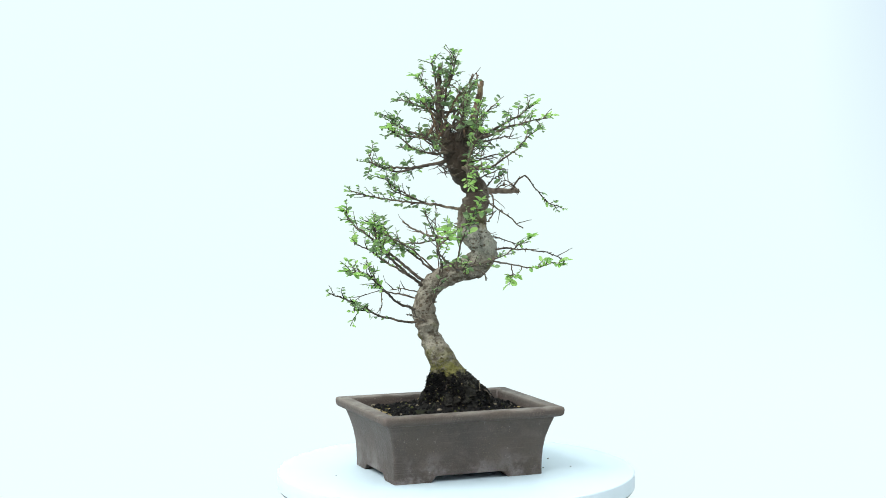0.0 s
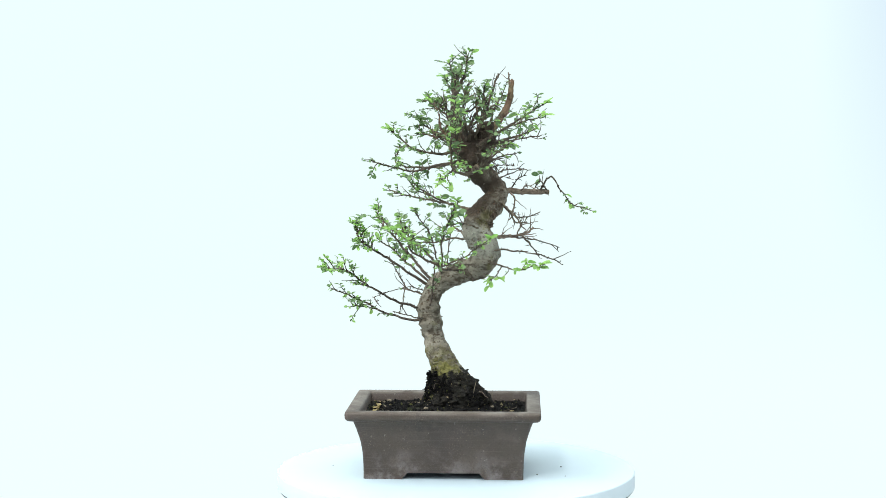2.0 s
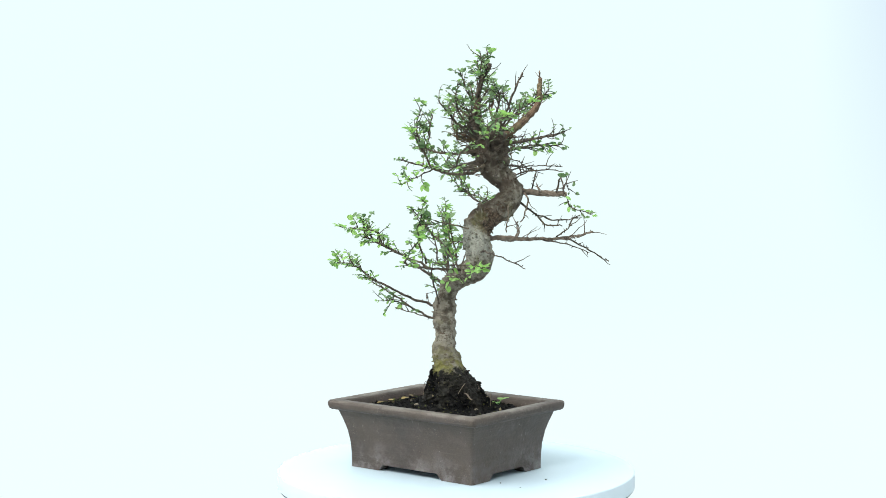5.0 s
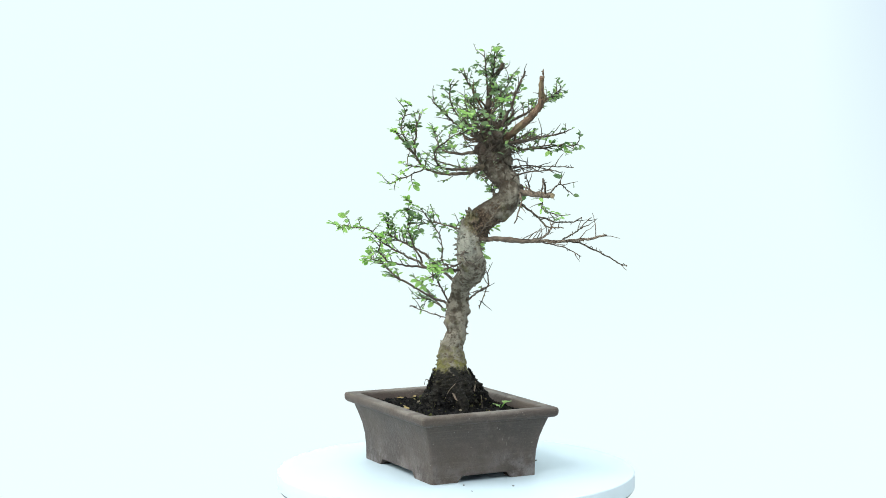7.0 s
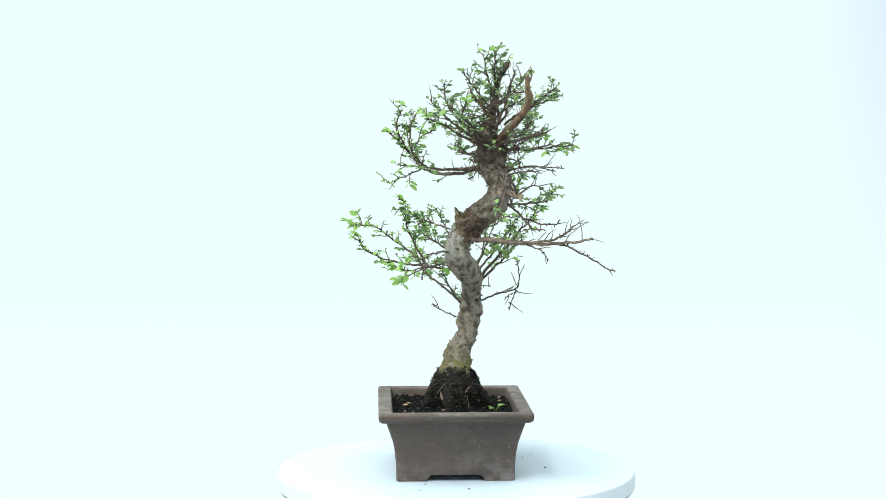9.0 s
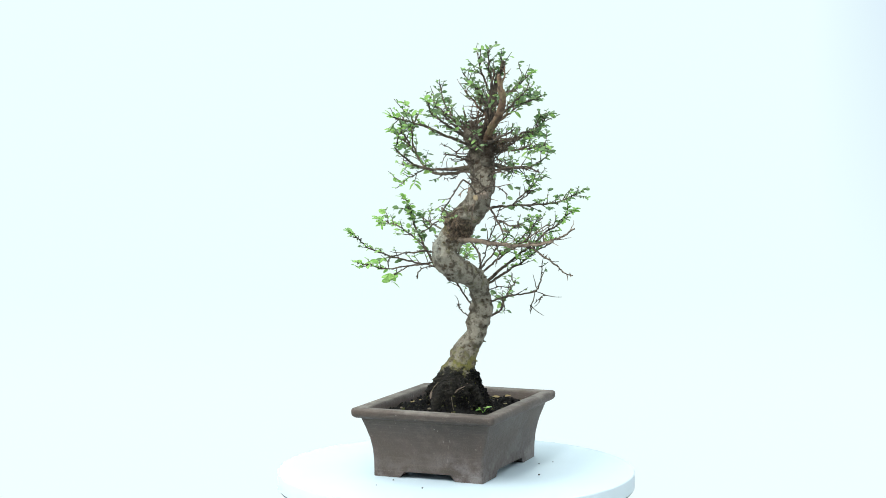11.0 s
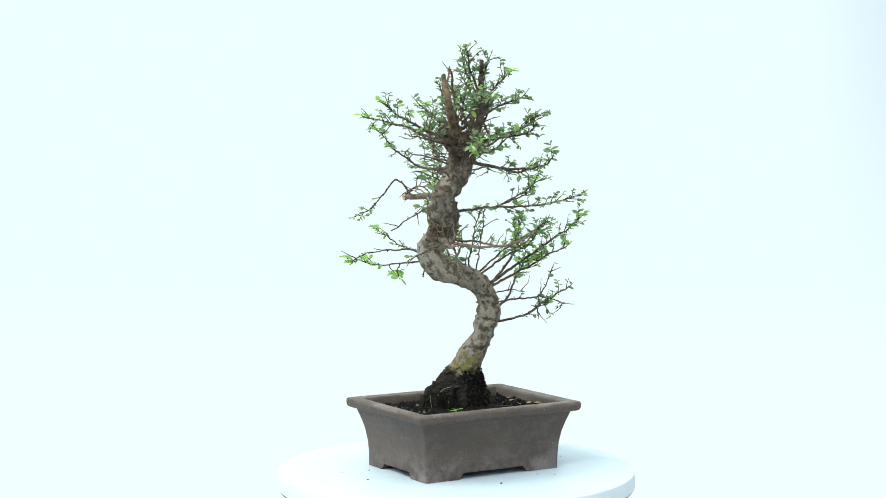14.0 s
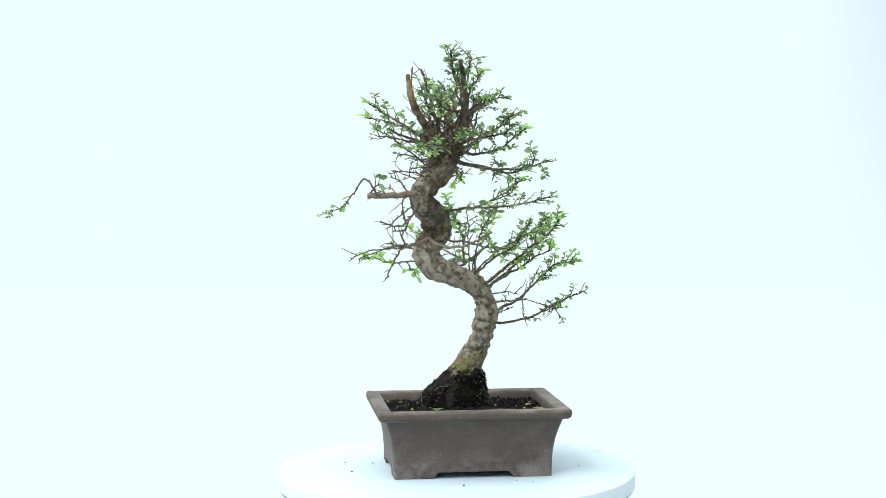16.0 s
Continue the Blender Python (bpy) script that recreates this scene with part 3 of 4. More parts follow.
def branch(rows, r0, r1, twigs=6, leaves=5, fresh=0.15, start=0.3, reach=19, size=7.2, mat=None, label="", lively=1.0):
    """A branch through points in millimetres, its radius going from r0 to r1, with side shoots from start to its tip."""
    if leaves > 1:
        twigs, leaves = int(twigs * 1.7), leaves + 2
    if rows[0][2] > 328 and r0 < 3:
        r0, fresh = r0 * 1.3, fresh * 0.55
    elif leaves:
        fresh = fresh * 1.25
    rng = random.Random(int(sum(abs(c) * (i + 1) for i, q in enumerate(rows) for c in q)))
    n = len(rows)
    full = [tuple(c * MM for c in q) + ((r0 + (r1 - r0) * (i / (n - 1)) ** 0.8) * MM,) for i, q in enumerate(rows)]
    full[-1] = tuple(0.2 * a + 0.8 * b for a, b in zip(full[-2], full[-1]))
    path = spline(full, 0.0025)
    for i, q in enumerate(path[1:-1]):
        v = noise.noise_vector(Vector(q[:3]) * 70) * 0.0018 * lively + noise.noise_vector(Vector(q[:3]) * 240) * 0.0009 * lively
        q[:3] += np.array(v)
    bm = bmesh.new()
    tube(bm, path, 8 if r0 < 3 else 14, lambda c, a: 1 + 0.3 * noise.fractal(c * 300, 1.0, 2.0, 2))
    m = len(path) - 1
    for i in range(int(m * 0.6)):
        q = path[rng.randrange(2, m)]
        d = Vector((rng.gauss(0, 1), rng.gauss(0, 1), rng.gauss(0.2, 1))).normalized() * rng.uniform(0.0014, 0.004)
        tube(bm, [np.array((*(Vector(q[:3]) + d * k), r)) for k, r in ((0, 0.0006), (0.6, 0.0005), (1, 0.0002))], 4)
    for i in range(twigs):
        k = start + (1 - start) * (i + 0.6) / twigs
        j = min(m - 1, int(k * m))
        at = Vector(path[j][:3])
        d = Vector((path[j + 1] - path[j])[:3]).normalized()
        out = d.cross(Vector((rng.gauss(0, 1), rng.gauss(0, 1), rng.gauss(0, 0.6)))).normalized()
        n = leaves if leaves < 2 else max(0, leaves + rng.choice((-4, -2, 0, 1, 2)))
        twig(bm, rng, at, d * 0.75 + out * 0.8 + Vector((0, 0, 0.25)), reach * MM * rng.uniform(0.45, 1.15), 0.0006, n, size * MM * rng.choice((0.75, 0.9, 1.0, 1.25)), fresh)
    if leaves > 1:
        for i in range(int(m * 0.62), m):
            d = Vector((path[i + 1] - path[i])[:3]).normalized()
            flat = d.cross(Vector((rng.gauss(0, 0.6), rng.gauss(0, 0.6), 1))).normalized()
            w = d * 0.6 + flat * (1 if i % 2 else -1) + Vector((0, 0, rng.uniform(-0.5, 0.35)))
            if rng.random() < 0.6:
                leaf_spot(rng, Vector(path[i][:3]), w.normalized(), size * MM * rng.uniform(0.6, 1.05), rng.random() < fresh * 1.8)
    if leaves:
        twig(bm, rng, path[-1][:3], Vector((path[-1] - path[-2])[:3]), 0.005, r1 * MM * 0.8, min(4, leaves), size * MM, min(1, fresh * 3))
    ob = part("branch", bm, mat or TWIG, TREE, label)
    for spot in LEAF_SPOTS:
        if spot[6] is None:
            spot[6] = ob
    return ob


# lowest branches
branch([(-28, 15, 160), (-46, 15, 160), (-72, 22, 164), (-95, 22, 175), (-118, 20, 186), (-141, 19, 195)], 1.7, 0.6, 5, 3, 0.1)
branch([(-26, 24, 180), (-42, 48, 186), (-59, 70, 191), (-68, 74, 205), (-79, 72, 226)], 1.2, 0.5, 5, 1, 0)
branch([(-59, 70, 191), (-62, 66, 176), (-66, 62, 162)], 0.7, 0.4, 1, 0, 0)
branch([(-30, 15, 173), (-45, 13, 174), (-72, -4, 186), (-95, -26, 202), (-116, -37, 218), (-138, -41, 221)], 1.8, 0.6, 10, 6, 0.3, 0.6)
branch([(-28, 9, 158), (-50, -14, 168), (-71, -26, 174)], 0.8, 0.4, 1, 0, 0)
branch([(-30, 17, 198), (-45, 12, 207), (-78, -5, 232), (-100, -31, 249), (-107, -34, 269)], 1.9, 0.7, 12, 6, 0.3, 0.64)
branch([(-32, 20, 192), (-48, 30, 194), (-65, 44, 192)], 0.7, 0.4, 2, 0, 0)
branch([(-24, 22, 200), (-45, 42, 220), (-68, 65, 243), (-89, 86, 263), (-94, 102, 278)], 1.9, 0.6, 11, 5, 0.25)
branch([(-25, 22, 198), (-50, 45, 215), (-75, 68, 234), (-93, 83, 246)], 1.6, 0.6, 6, 4, 0.3)
branch([(-14, 22, 210), (-38, 46, 234), (-55, 62, 247), (-60, 67, 261)], 1.2, 0.5, 5, 4, 0.4)
branch([(-16, 8, 212), (-20, -5, 224), (-26, -6, 250), (-48, -25, 289)], 1.1, 0.5, 5, 3, 0.1)
branch([(5, 6, 216), (-10, -28, 219), (-13, -66, 224), (13, -96, 238), (39, -107, 256)], 1.5, 0.5, 7, 4, 0.3)
branch([(-12, -30, 219), (-45, -60, 241), (-41, -85, 259), (-60, -116, 265)], 1.3, 0.5, 8, 5, 0.4)
branch([(-14, -34, 224), (-12, -50, 255), (3, -59, 292)], 1.2, 0.5, 7, 5, 0.3)
branch([(14, 16, 250), (-20, 40, 245), (-48, 50, 243), (-60, 64, 258), (-67, 72, 272)], 1.1, 0.5, 8, 3, 0.15)
branch([(-14, 20, 212), (-40, 32, 238), (-70, 36, 255), (-90, 58, 272)], 1.1, 0.5, 5, 3, 0.2)
branch([(-12, 20, 212), (-8, 38, 255), (-4, 53, 292)], 0.8, 0.4, 6, 1, 0.1)
branch([(-13, 60, 286), (-45, 68, 300), (-60, 62, 316)], 0.9, 0.4, 3, 3, 0.15)
branch([(-60, 68, 190), (-78, 72, 186), (-94, 64, 178), (-88, 57, 172)], 0.5, 0.3, 2, 0, 0)
branch([(-80, 22, 168), (-100, 18, 174), (-119, 6, 175)], 0.8, 0.4, 4, 4, 0.3)
# bend of the trunk
branch([(36, -6, 238), (62, -24, 239), (93, -36, 234), (120, -28, 222)], 1.2, 0.4, 2, 0, 0)
branch([(32, -8, 228), (50, -34, 222), (67, -54, 221), (92, -72, 227)], 1.0, 0.5, 3, 5, 0.7, 0.5, size=9)
branch([(50, -34, 222), (44, -52, 214), (36, -64, 209)], 0.7, 0.4, 2, 4, 0.7, 0.5, reach=12, size=9.5)
branch([(28, 10, 252), (38, 40, 250), (56, 75, 248), (76, 113, 250), (86, 144, 255)], 3.0, 1.0, 11, 0, 0, reach=26, mat=PALE, label="pale leafless branch")
branch([(66, 96, 249), (76, 122, 242), (86, 146, 227), (91, 164, 220)], 1.2, 0.5, 4, 0, 0, reach=10)
branch([(33, 30, 250), (25, 58, 246), (14, 86, 246), (0, 112, 252), (-17, 134, 265)], 2.2, 0.8, 8, 0, 0, reach=18, mat=PALE, label="pale leafless branch")
branch([(60, 68, 249), (90, 82, 243), (119, 90, 233)], 0.9, 0.4, 2, 0, 0)
branch([(66, 94, 250), (70, 112, 260), (66, 134, 276)], 0.9, 0.4, 3, 0, 0)
branch([(22, 22, 281), (7, 32, 282), (-13, 60, 286), (-35, 97, 288), (-60, 107, 293), (-87, 115, 299)], 1.9, 0.6, 10, 4, 0.15)
branch([(-13, 60, 286), (-38, 64, 298), (-63, 82, 320)], 1.1, 0.5, 4, 3, 0.1)
# upper right
branch([(42, 48, 300), (62, 57, 300), (80, 60, 299), (105, 61, 298)], 3.6, 2.8, 3, 0, 0, mat=PALE, label="pale sawn-off side branch")
branch([(90, 59, 300), (103, 48, 316), (114, 42, 300), (126, 36, 286), (152, 42, 277)], 1.2, 0.4, 3, 2, 0.3, 0.5)
branch([(38, 42, 312), (60, 42, 320), (78, 37, 325)], 0.9, 0.4, 2, 0, 0)
branch([(30, 46, 322), (48, 80, 328), (66, 117, 326)], 0.9, 0.4, 1, 0, 0)
branch([(36, 47, 316), (62, 72, 324), (86, 88, 322)], 0.9, 0.4, 1, 0, 0)
branch([(25, 38, 328), (50, 22, 338), (69, 10, 343)], 1.0, 0.5, 3, 1, 0)
branch([(20, 44, 322), (14, 80, 328), (31, 111, 321)], 1.0, 0.4, 4, 0, 0)
branch([(42, 40, 296), (60, 12, 276), (79, -15, 256)], 1.0, 0.6, 2, 0, 0)
branch([(40, 48, 294), (54, 62, 280), (64, 76, 265), (80, 92, 262)], 1.4, 0.6, 4, 0, 0, reach=18)
branch([(60, 68, 274), (74, 96, 268), (96, 104, 276)], 1.0, 0.5, 2, 0, 0, reach=14)
branch([(58, 57, 302), (66, 50, 314), (78, 40, 318)], 0.8, 0.4, 4, 0, 0, reach=14)
branch([(98, 60, 301), (92, 76, 310), (84, 92, 300)], 0.9, 0.4, 4, 1, 0, reach=16)
branch([(-8, -26, 219), (10, -34, 218), (18, -37, 213), (19.5, -37.5, 205)], 0.4, 0.8, 0, 0, 0)
branch([(20, -8, 222), (4, -22, 224), (-14, -22, 226)], 0.8, 0.4, 4, 2, 0.2)
branch([(24, -8, 262), (2, -34, 268), (-20, -44, 262)], 0.9, 0.4, 5, 4, 0.2)
branch([(12, 44, 350), (7, 70, 357), (3, 94, 366)], 1.2, 0.5, 6, 4, 0.35, 0.5)
branch([(-1, 37, 390), (-2, 20, 412), (0, 5, 431)], 1.0, 0.5, 5, 2, 0.1)
branch([(-2, -48, 341), (4, -50, 366), (3, -42, 386)], 0.9, 0.4, 5, 4, 0.4)
branch([(-29, 10, 173), (-24, -9, 201), (-22, -19, 227)], 1.0, 0.6, 4, 2, 0.1)
branch([(-20, 66, 362), (-38, 82, 372), (-50, 86, 388)], 1.0, 0.5, 6, 5, 0.15)
branch([(48, 50, 303), (62, 46, 292), (60, 42, 276), (55, 40, 266)], 1.0, 0.6, 2, 0, 0, mat=PALE)
branch([(70, 57, 301), (78, 42, 306), (92, 36, 298)], 0.9, 0.4, 3, 0, 0, mat=PALE, reach=15)
# crown, low tier
branch([(8, 34, 334), (-22, 36, 328), (-50, 45, 322), (-78, 32, 328), (-102, 16, 336)], 1.5, 0.5, 7, 4, 0.2)
branch([(8, 36, 334), (-30, 52, 326), (-66, 65, 328), (-73, 83, 343)], 1.5, 0.5, 7, 4, 0.2)
branch([(8, 30, 342), (-15, 15, 342), (-38, 5, 343), (-58, 6, 355), (-72, 8.5, 367)], 1.5, 0.5, 8, 5, 0.15)
branch([(18, 28, 326), (14, -8, 320), (-1, -34, 325), (-4, -54, 346), (1, -73, 365)], 2.2, 0.7, 8, 4, 0.2)
branch([(-3, -50, 342), (-2, -64, 368), (2, -58, 394)], 0.9, 0.4, 5, 3, 0.3)
branch([(-1, -36, 326), (6, -70, 331)], 0.9, 0.4, 2, 2, 0.3)
branch([(-1, -36, 326), (-10, -56, 316), (-19, -78, 308)], 0.9, 0.4, 3, 4, 0.6)
branch([(20, 28, 328), (25, -5, 325), (28, -33, 328), (48, -49, 345), (68, -38, 360), (86, -25, 368)], 1.8, 0.5, 7, 3, 0.2)
branch([(20, 28, 348), (48, -5, 366), (74, -28, 376), (93, -35, 381)], 1.5, 0.5, 7, 4, 0.4)
branch([(20, 32, 350), (50, 15, 368), (75, 3, 383), (95, 6, 395)], 1.5, 0.5, 7, 4, 0.4)
branch([(20, 40, 346), (60, 50, 356), (101, 58, 363)], 1.4, 0.4, 6, 1, 0.1)
branch([(20, 40, 350), (50, 62, 356), (70, 82, 362), (82, 96, 368)], 1.5, 0.6, 7, 1, 0.1)
branch([(14, 45, 346), (20, 75, 346), (35, 105, 349), (61, 123, 351)], 1.4, 0.5, 6, 3, 0.1)
branch([(6, 40, 350), (-15, 62, 358), (-42, 79, 364), (-44, 84, 381)], 1.4, 0.5, 8, 5, 0.1)
# crown, upper tier
branch([(9, 35, 352), (-3, 39, 372), (-4, 40, 391), (-2, 44, 414), (4.6, 58, 446)], 6.0, 2.0, 5, 0, 0.1)
branch([(-3, 42, 402), (8, 41, 428), (13, 40, 456)], 1.2, 0.5, 5, 4, 0.2)
branch([(-3, 42, 402), (-6, 46, 423), (-9, 49, 449)], 1.1, 0.5, 5, 4, 0.2)
branch([(-3, 41, 398), (8, 33, 425), (11, 28, 453)], 1.1, 0.5, 5, 4, 0.2)
branch([(20, 38, 356), (33, 50, 395), (47, 62, 438)], 1.5, 0.9, 5, 0, 0.05)
branch([(16, 36, 348), (37, 54, 368), (50, 68, 384), (56, 73, 400), (57, 73, 410)], 4.4, 3.2, 6, 0, 0.1, mat=STUB, label="thick reddish-brown pruned stub")
branch([(57, 73, 402), (58.5, 71.5, 414), (61, 70, 425)], 2.9, 1.8, 0, 0, 0, mat=STUB)
branch([(56, 71, 404), (56, 74, 420), (55, 76, 434)], 1.2, 0.6, 1, 0, 0, mat=STUB)
branch([(41, 58, 372), (36, 66, 378), (38, 74, 386)], 1.2, 0.5, 2, 0, 0, mat=STUB)
branch([(30, 58, 378), (42, 82, 396), (51, 106, 414)], 1.1, 0.5, 6, 6, 0.2)
branch([(0, 43, 392), (7, 58, 404), (12, 76, 409)], 1.0, 0.5, 4, 5, 0.5)
branch([(22, 80, 347), (34, 96, 351), (48, 106, 348)], 0.8, 0.4, 3, 5, 0.7)
branch([(24, 50, 372), (28, 82, 392), (30, 113, 404)], 1.1, 0.5, 7, 6, 0.2)
branch([(-3, 42, 380), (-22, 62, 394), (-42, 79, 402)], 1.1, 0.5, 6, 5, 0.15)
branch([(-3, 42, 394), (-8, 62, 410), (-16, 79, 426)], 1.2, 0.5, 6, 4, 0.15)
branch([(12, 24, 358), (7, -8, 390), (15, -16, 422)], 1.2, 0.5, 6, 4, 0.25)
branch([(10, 24, 356), (3, -10, 380), (-3, -32, 403)], 1.2, 0.5, 6, 3, 0.1)
branch([(18, 30, 355), (30, 5, 380), (43, -14, 396)], 1.3, 0.5, 6, 4, 0.2)
branch([(4, 36, 362), (-14, 32, 385), (-30, 26, 398)], 1.3, 0.5, 7, 5, 0.15)
branch([(14, 44, 372), (28, 40, 402), (30, 30, 418)], 1.2, 0.5, 6, 5, 0.2)


def cut_end(at, way, r):
    """A fresh pruning cut: a thin disc of bare wood."""
    turn = Vector(way).to_track_quat("Z", "Y").to_matrix().to_4x4()
    bm = bmesh.new()
    loft(bm, [[(q * math.cos(a * 0.45), q * math.sin(a * 0.45), z) for a in range(14)] for q, z in ((r, 0), (r * 0.97, 0.0006), (r * 0.4, 0.0009))], True, True)
    bm.transform(Matrix.Translation(at) @ turn)
    part("cut_face", bm, CUT, TREE, "pale yellow cut wood")


cut_end((0.1003, 0.0608, 0.2982), (1, 0.04, -0.04), 0.0029)


def crown_shoots():
    """Short leafy shoots that fill the heart of the crown."""
    rng = random.Random(33)
    for i in range(26):
        a, up = rng.uniform(0, 2 * math.pi), rng.uniform(-0.15, 1.0)
        far = rng.uniform(0.55, 0.95)
        flat = math.sqrt(max(0.0, 1 - up * up)) * far
        x, y, z = 12 + 52 * flat * math.cos(a), 36 + 48 * flat * math.sin(a), 350 + 78 * up * far
        k = rng.uniform(0.0, 0.9)
        base = (13 - 16 * k, 35 + 6 * k, 338 + 58 * k)
        mid = (0.5 * base[0] + 0.5 * x + rng.gauss(0, 7), 0.5 * base[1] + 0.5 * y + rng.gauss(0, 7), 0.5 * base[2] + 0.5 * z - 7 + rng.gauss(0, 4))
        branch([base, mid, (x, y, z)], 1.3, 0.5, 4, (0, 1, 2)[i % 3], 0.12, 0.3, reach=24, mat=(TWIG, STUB)[i % 4 == 0])
    # bare kinked twigs tangled round the fork
    for i in range(22):
        a, z0 = rng.uniform(0, 2 * math.pi), rng.uniform(318, 356)
        cx, cy = 17 + (338 - z0) * 0.45, 36 + (338 - z0) * -0.3 + 4
        reach, lift = rng.uniform(22, 44), rng.uniform(-12, 26)
        ca, sa = math.cos(a), math.sin(a)
        pts = [(cx + ca * 9, cy + sa * 9, z0)]
        for k in (0.4, 0.7, 1.0):
            pts.append((cx + ca * (9 + reach * k) + rng.gauss(0, 4), cy + sa * (9 + reach * k) + rng.gauss(0, 4), z0 + lift * k + rng.gauss(0, 3)))
        branch(pts, 0.55, 0.3, 2, 0, 0, 0.3, reach=14, lively=1.4)


def fresh_tips():
    """Sprays of soft yellow-green leaves at the ends of the longest shoots."""
    rng = random.Random(51)
    for x, y, z in ((-72, 8.5, 367), (1, -73, 365), (95, 6, 395), (93, -35, 381), (-30, 26, 398), (-16, 79, 426), (-138, -41, 221), (-107, -34, 269), (-94, 102, 278), (-60, -116, 265), (39, -107, 256), (3, -59, 292), (2, -58, 394), (92, -72, 227)):
        out = Vector((x - 12, y - 20, 40)).normalized()
        x, y, z = x - out.x * 5, y - out.y * 5, z - out.z * 5
        owner = branch([(x, y, z), (x + out.x * 5, y + out.y * 5, z + out.z * 5), (x + out.x * 9, y + out.y * 9, z + out.z * 9)], 0.6, 0.4, 0, 0, 0, label="")
        for i in range(7):
            at = Vector((x, y, z)) * MM + out * (0.0095 * (i + 1) / 7)
            flat = out.cross(Vector((rng.gauss(0, 0.3), rng.gauss(0, 0.3), 1))).normalized()
            w = (out * 0.7 + flat * (1 if i % 2 else -1) + Vector((0, 0, rng.uniform(0, 0.5)))).normalized()
            LEAF_SPOTS.append([at, w, rng.uniform(0.0065, 0.0105), True, rng.uniform(-0.5, 0.5), rng.random(), owner])


crown_shoots()
fresh_tips()


def leaf_mesh(name, mat, tip):
    """An elm leaf one metre long along +x, folded along the midrib and drooping at the tip."""
    bm = bmesh.new()
    xs = (0.0, 0.10, 0.32, 0.60, 0.84, 1.0)
    ws = (0.012, 0.145, 0.25, 0.245, 0.15, 0.0)
    mid = [bm.verts.new((x, 0, -0.10 * x * x)) for x in xs]
    for s in (1, -1):
        side = [bm.verts.new((x + 0.03, s * w, 0.10 * w / 0.3 - tip * x * x)) for x, w in zip(xs[:-1], ws[:-1])]
        for i in range(len(side) - 1):
            f = (mid[i], mid[i + 1], side[i + 1], side[i])
            bm.faces.new(f if s < 0 else tuple(reversed(f)))
        f = (mid[-2], mid[-1], side[-1])
        bm.faces.new(f if s < 0 else tuple(reversed(f)))
    return mesh_of(name, bm, mat)


def foliage():
    green, fresh = leaf_mesh("leaf_green", LEAF, 0.12), leaf_mesh("leaf_new_growth", LEAF_NEW, 0.16)
    outer = sorted(range(len(LEAF_SPOTS)), key=lambda i: -(LEAF_SPOTS[i][0] - Vector((0.01, 0.02, LEAF_SPOTS[i][0].z))).length)
    single = set(outer[:290])
    rest = [([], []), ([], [])]
    for i, (at, way, size, is_new, roll, wide, owner) in enumerate(LEAF_SPOTS):
        turn = way.to_track_quat("X", "Z").to_matrix().to_4x4() @ Matrix.Rotation(roll, 4, "X")
        m = Matrix.Translation(at) @ turn @ Matrix.Diagonal((size, size * (0.85 + 0.4 * wide), size, 1))
        me = fresh if is_new else green
        if i in single:
            ob = new("leaf", me)
            ob.parent = owner
            ob.matrix_basis = m
        else:
            verts, faces = rest[is_new]
            k = len(verts)
            verts.extend(m @ v.co for v in me.vertices)
            faces.extend(tuple(k + j for j in f.vertices) for f in me.polygons)
    for (verts, faces), mat in zip(rest, (LEAF, LEAF_NEW)):
        me = bpy.data.meshes.new("foliage")
        me.from_pydata(verts, [], faces)
        me.materials.append(mat)
        for f in me.polygons:
            f.use_smooth = True
        ob = new("foliage", me)
        ob.parent = TREE
        ob["kind"] = "stuff"


foliage()


# ---- small things on the soil and the disc ----


def bark_strip(x, y, z, turn, tilt, length):
    t = thing("bark_strip", "thin torn strip of brown bark on the root mound", "bark", "bark strips")
    bm = bmesh.new()
    wide = [0.15, 0.8, 1.0, 0.75, 0.2]
    loft(bm, [[(length * (k / 4 - 0.5), s * 0.0013 * w, h + 0.0012 * math.sin(k * 1.4)) for s, h in ((-1, 0), (-0.6, 0.0007), (0.7, 0.0008), (1, 0))] for k, w in enumerate(wide)], True, True)
    ob = part("strip", bm, PALE, t)
    ob.matrix_basis = pose(x, y, z, 0, tilt, turn)


def seedling():
    t = thing("seedling", "bright green two-leaved weed seedling in the soil", "weed")
    x, y = 0.0258, 0.0413
    z = soil_height(x, y) - 0.001
    bm = bmesh.new()
    tube(bm, spline([(x, y, z, 0.0006), (x + 0.001, y + 0.002, z + 0.004, 0.0005), (x + 0.002, y + 0.005, z + 0.007, 0.0004)], 0.001), 6)
    tube(bm, spline([(x, y, z, 0.0005), (x - 0.001, y - 0.002, z + 0.003, 0.0004), (x - 0.003, y - 0.006, z + 0.005, 0.0004)], 0.001), 6)
    part("stem", bm, LEAF_NEW, t)
    for at, way, size, wide in (((x + 0.002, y + 0.004, z + 0.006), (0.55, 0.45, 0.30), 0.0085, 2.0), ((x + 0.001, y + 0.003, z + 0.006), (-0.5, 0.6, 0.25), 0.0075, 1.9),
                                ((x - 0.003, y - 0.005, z + 0.0045), (-0.3, -0.8, 0.05), 0.0100, 1.2), ((x - 0.001, y - 0.002, z + 0.004), (0.7, -0.5, 0.05), 0.0080, 1.3)):
        ob = new("leaf", FRESH_LEAF)
        ob.parent = t
        ob.matrix_basis = Matrix.Translation(at) @ Vector(way).to_track_quat("X", "Z").to_matrix().to_4x4() @ Matrix.Diagonal((size, size * wide, size, 1))


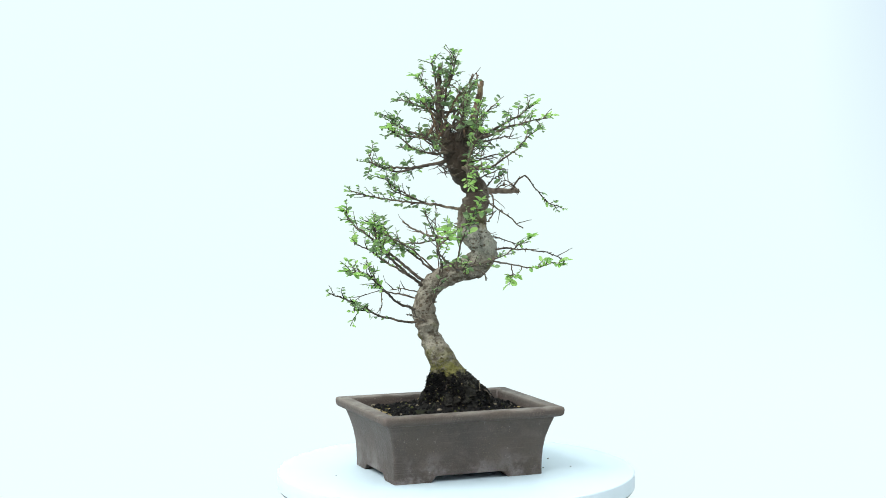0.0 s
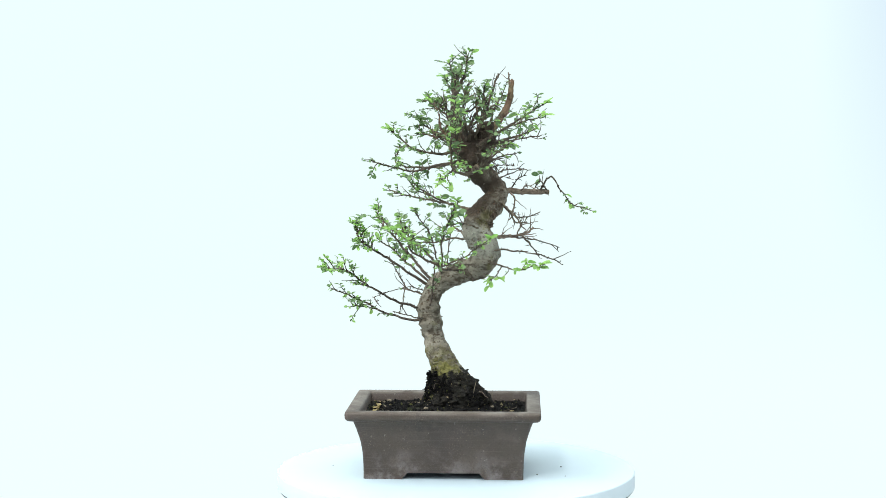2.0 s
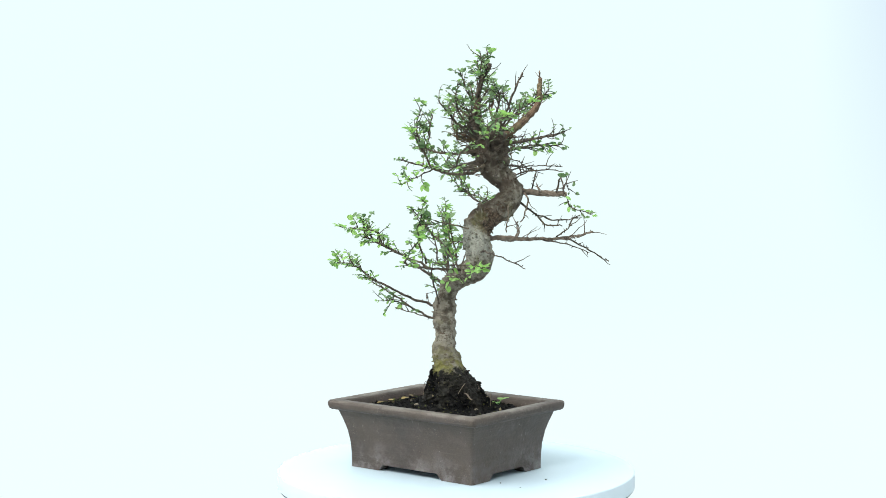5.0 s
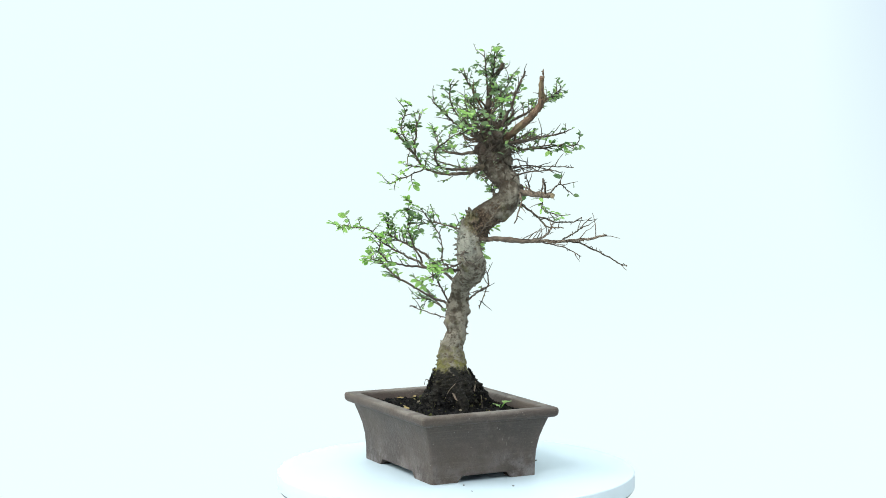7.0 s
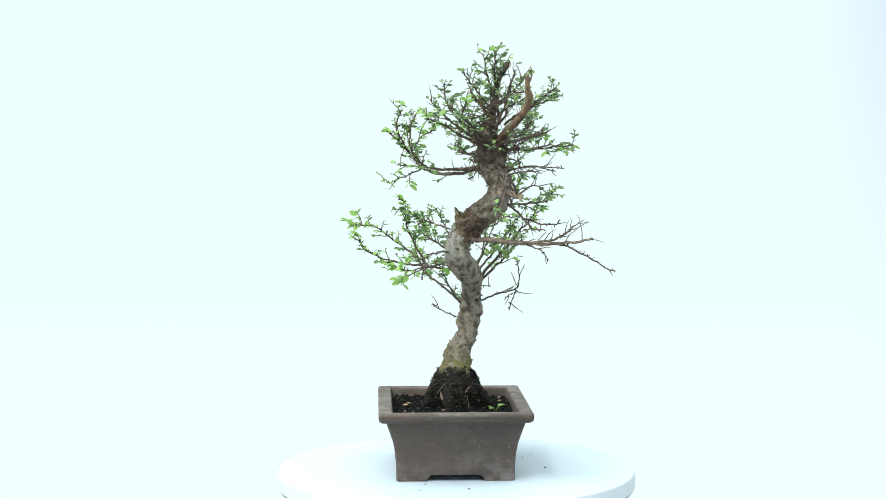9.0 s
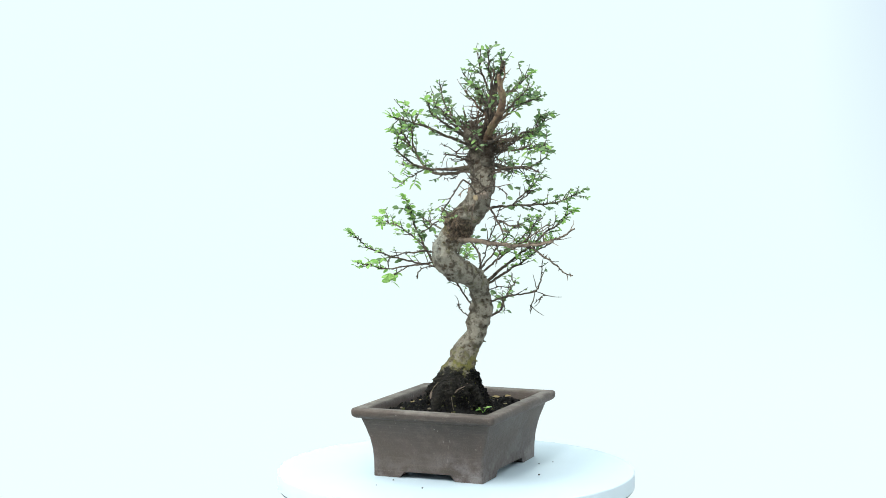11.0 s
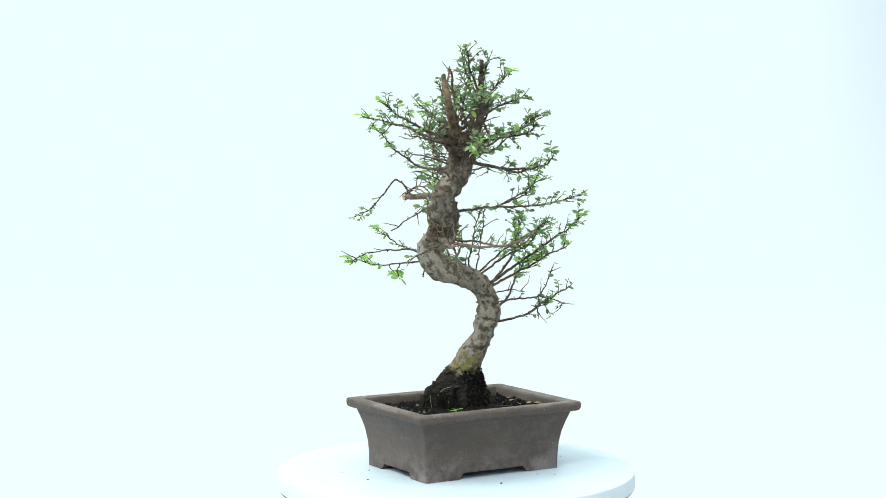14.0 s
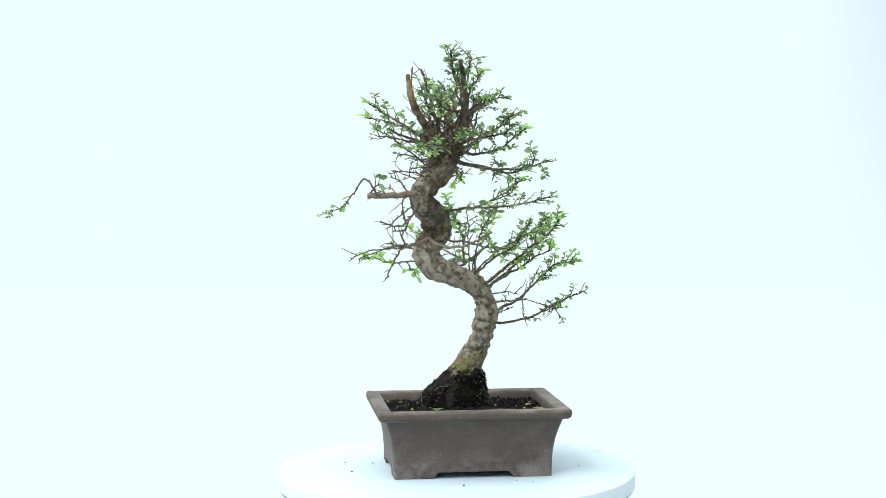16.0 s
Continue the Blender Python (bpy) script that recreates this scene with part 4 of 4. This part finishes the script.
def dead_leaf(x, y, turn, size):
    t = bpy.data.objects.new("dead_leaf", DRY_LEAF)
    scene.collection.objects.link(t)
    holder = thing("fallen_leaf", "yellow withered leaf lying on the soil", "leaf", "fallen leaves")
    t.parent = holder
    t.name = "blade"
    t.matrix_basis = pose(x, y, soil_height(x, y) + 0.0025, 12, -14, turn) @ Matrix.Diagonal((size, size, size, 1))


def fibre(rows, r, mat, name, label):
    """A loose root hair or grass stalk, through points in millimetres."""
    holder = thing(name, label, "fibre", "loose fibres")
    bm = bmesh.new()
    tube(bm, spline([tuple(c * MM for c in q) + (r * MM,) for q in rows], 0.002), 5)
    part("strand", bm, mat, holder)


def pebble(x, y, z, s, seed, mat, name, label, group):
    rng = random.Random(seed)
    holder = thing(name, label, "pebble", group)
    bm = bmesh.new()
    bmesh.ops.create_icosphere(bm, subdivisions=2, radius=s)
    for v in bm.verts:
        v.co *= 1 + 0.35 * noise.noise(v.co * 500 + Vector((seed, 0, 0)))
        v.co.z *= 0.6
        v.co += Vector((x, y, z + s * 0.45))
    part("stone", bm, mat, holder)


def litter():
    for x, y, turn, size in ((-0.014, -0.058, 30, 0.010), (-0.020, -0.052, 160, 0.007), (-0.086, 0.009, 80, 0.011), (-0.078, -0.012, 200, 0.008), (-0.027, 0.047, 20, 0.008), (0.064, 0.052, 120, 0.007), (-0.090, -0.010, 10, 0.008), (-0.084, 0.026, 150, 0.009), (-0.072, 0.018, 260, 0.007), (-0.088, -0.030, 60, 0.008), (0.058, -0.030, 300, 0.006)):
        dead_leaf(x, y, turn, size)
    for x, y, z, turn, tilt, length in ((0.018, 0.0135, 0.0905, 148, -30, 0.021), (0.012, 0.021, 0.083, 160, -20, 0.013), (0.030, -0.017, 0.083, 10, 30, 0.012), (-0.026, -0.010, 0.088, 200, 40, 0.011)):
        bark_strip(x, y, z, turn, tilt, length)
    rng = random.Random(12)
    for i in range(16):
        x, y = PX + rng.uniform(-0.08, 0.08), PY + rng.uniform(-0.058, 0.058)
        if math.hypot(x, y) > 0.04:
            pebble(x, y, soil_height(x, y) - 0.0003, rng.uniform(0.0013, 0.0028), i, STONE, "pebble", "small pale grit stone on the soil", "grit on the soil")
    fibre([(22, -12, 96), (20, -19, 88), (19, -24, 78)], 0.35, STONE, "root_hair", "thin pale root hair on the trunk base")
    fibre([(38, 12, 70), (39, 11, 78), (39, 10, 84)], 0.3, STONE, "root_hair", "thin pale root hair standing from the soil")
    fibre([(-15, -23, 94), (-21, -26, 96), (-23, -27, 90)], 0.35, TWIG, "root_hair", "thin dark root hair standing off the trunk")
    fibre([(-60, 20, 66.5), (-48, 26, 67.5), (-38, 24, 68)], 0.5, TWIG, "dry_stalk", "thin dry stalk lying on the soil")
    fibre([(52, -20, 66), (62, -10, 67), (66, 4, 66.5)], 0.5, TWIG, "dry_stalk", "thin dry stalk lying on the soil")
    for i, (x, y, s) in enumerate(((88, -36, 1.0), (114, 8, 1.1), (118, -42, 0.8), (5, 97, 1.3), (-135, 6, 0.7), (-54, 77, 0.7), (-69, 88, 0.8), (-95, 38, 0.7))):
        pebble(x * MM, y * MM, 0.0, s * MM, 40 + i, DARK, "soil_speck", "dark soil speck fallen on the white disc", "specks on the disc")


FRESH_LEAF = bpy.data.meshes["leaf_new_growth"]
DRY_LEAF = leaf_mesh("dry_leaf", DEAD, 0.25)
seedling()
litter()


def motions():
    rows = [(0.5 * i, pose(0, 0, 0, 0, 0, 21.687 - 12.1516 * 0.5 * i)) for i in range(33)]
    for ob in TURNING:
        walk(ob, rows)


motions()
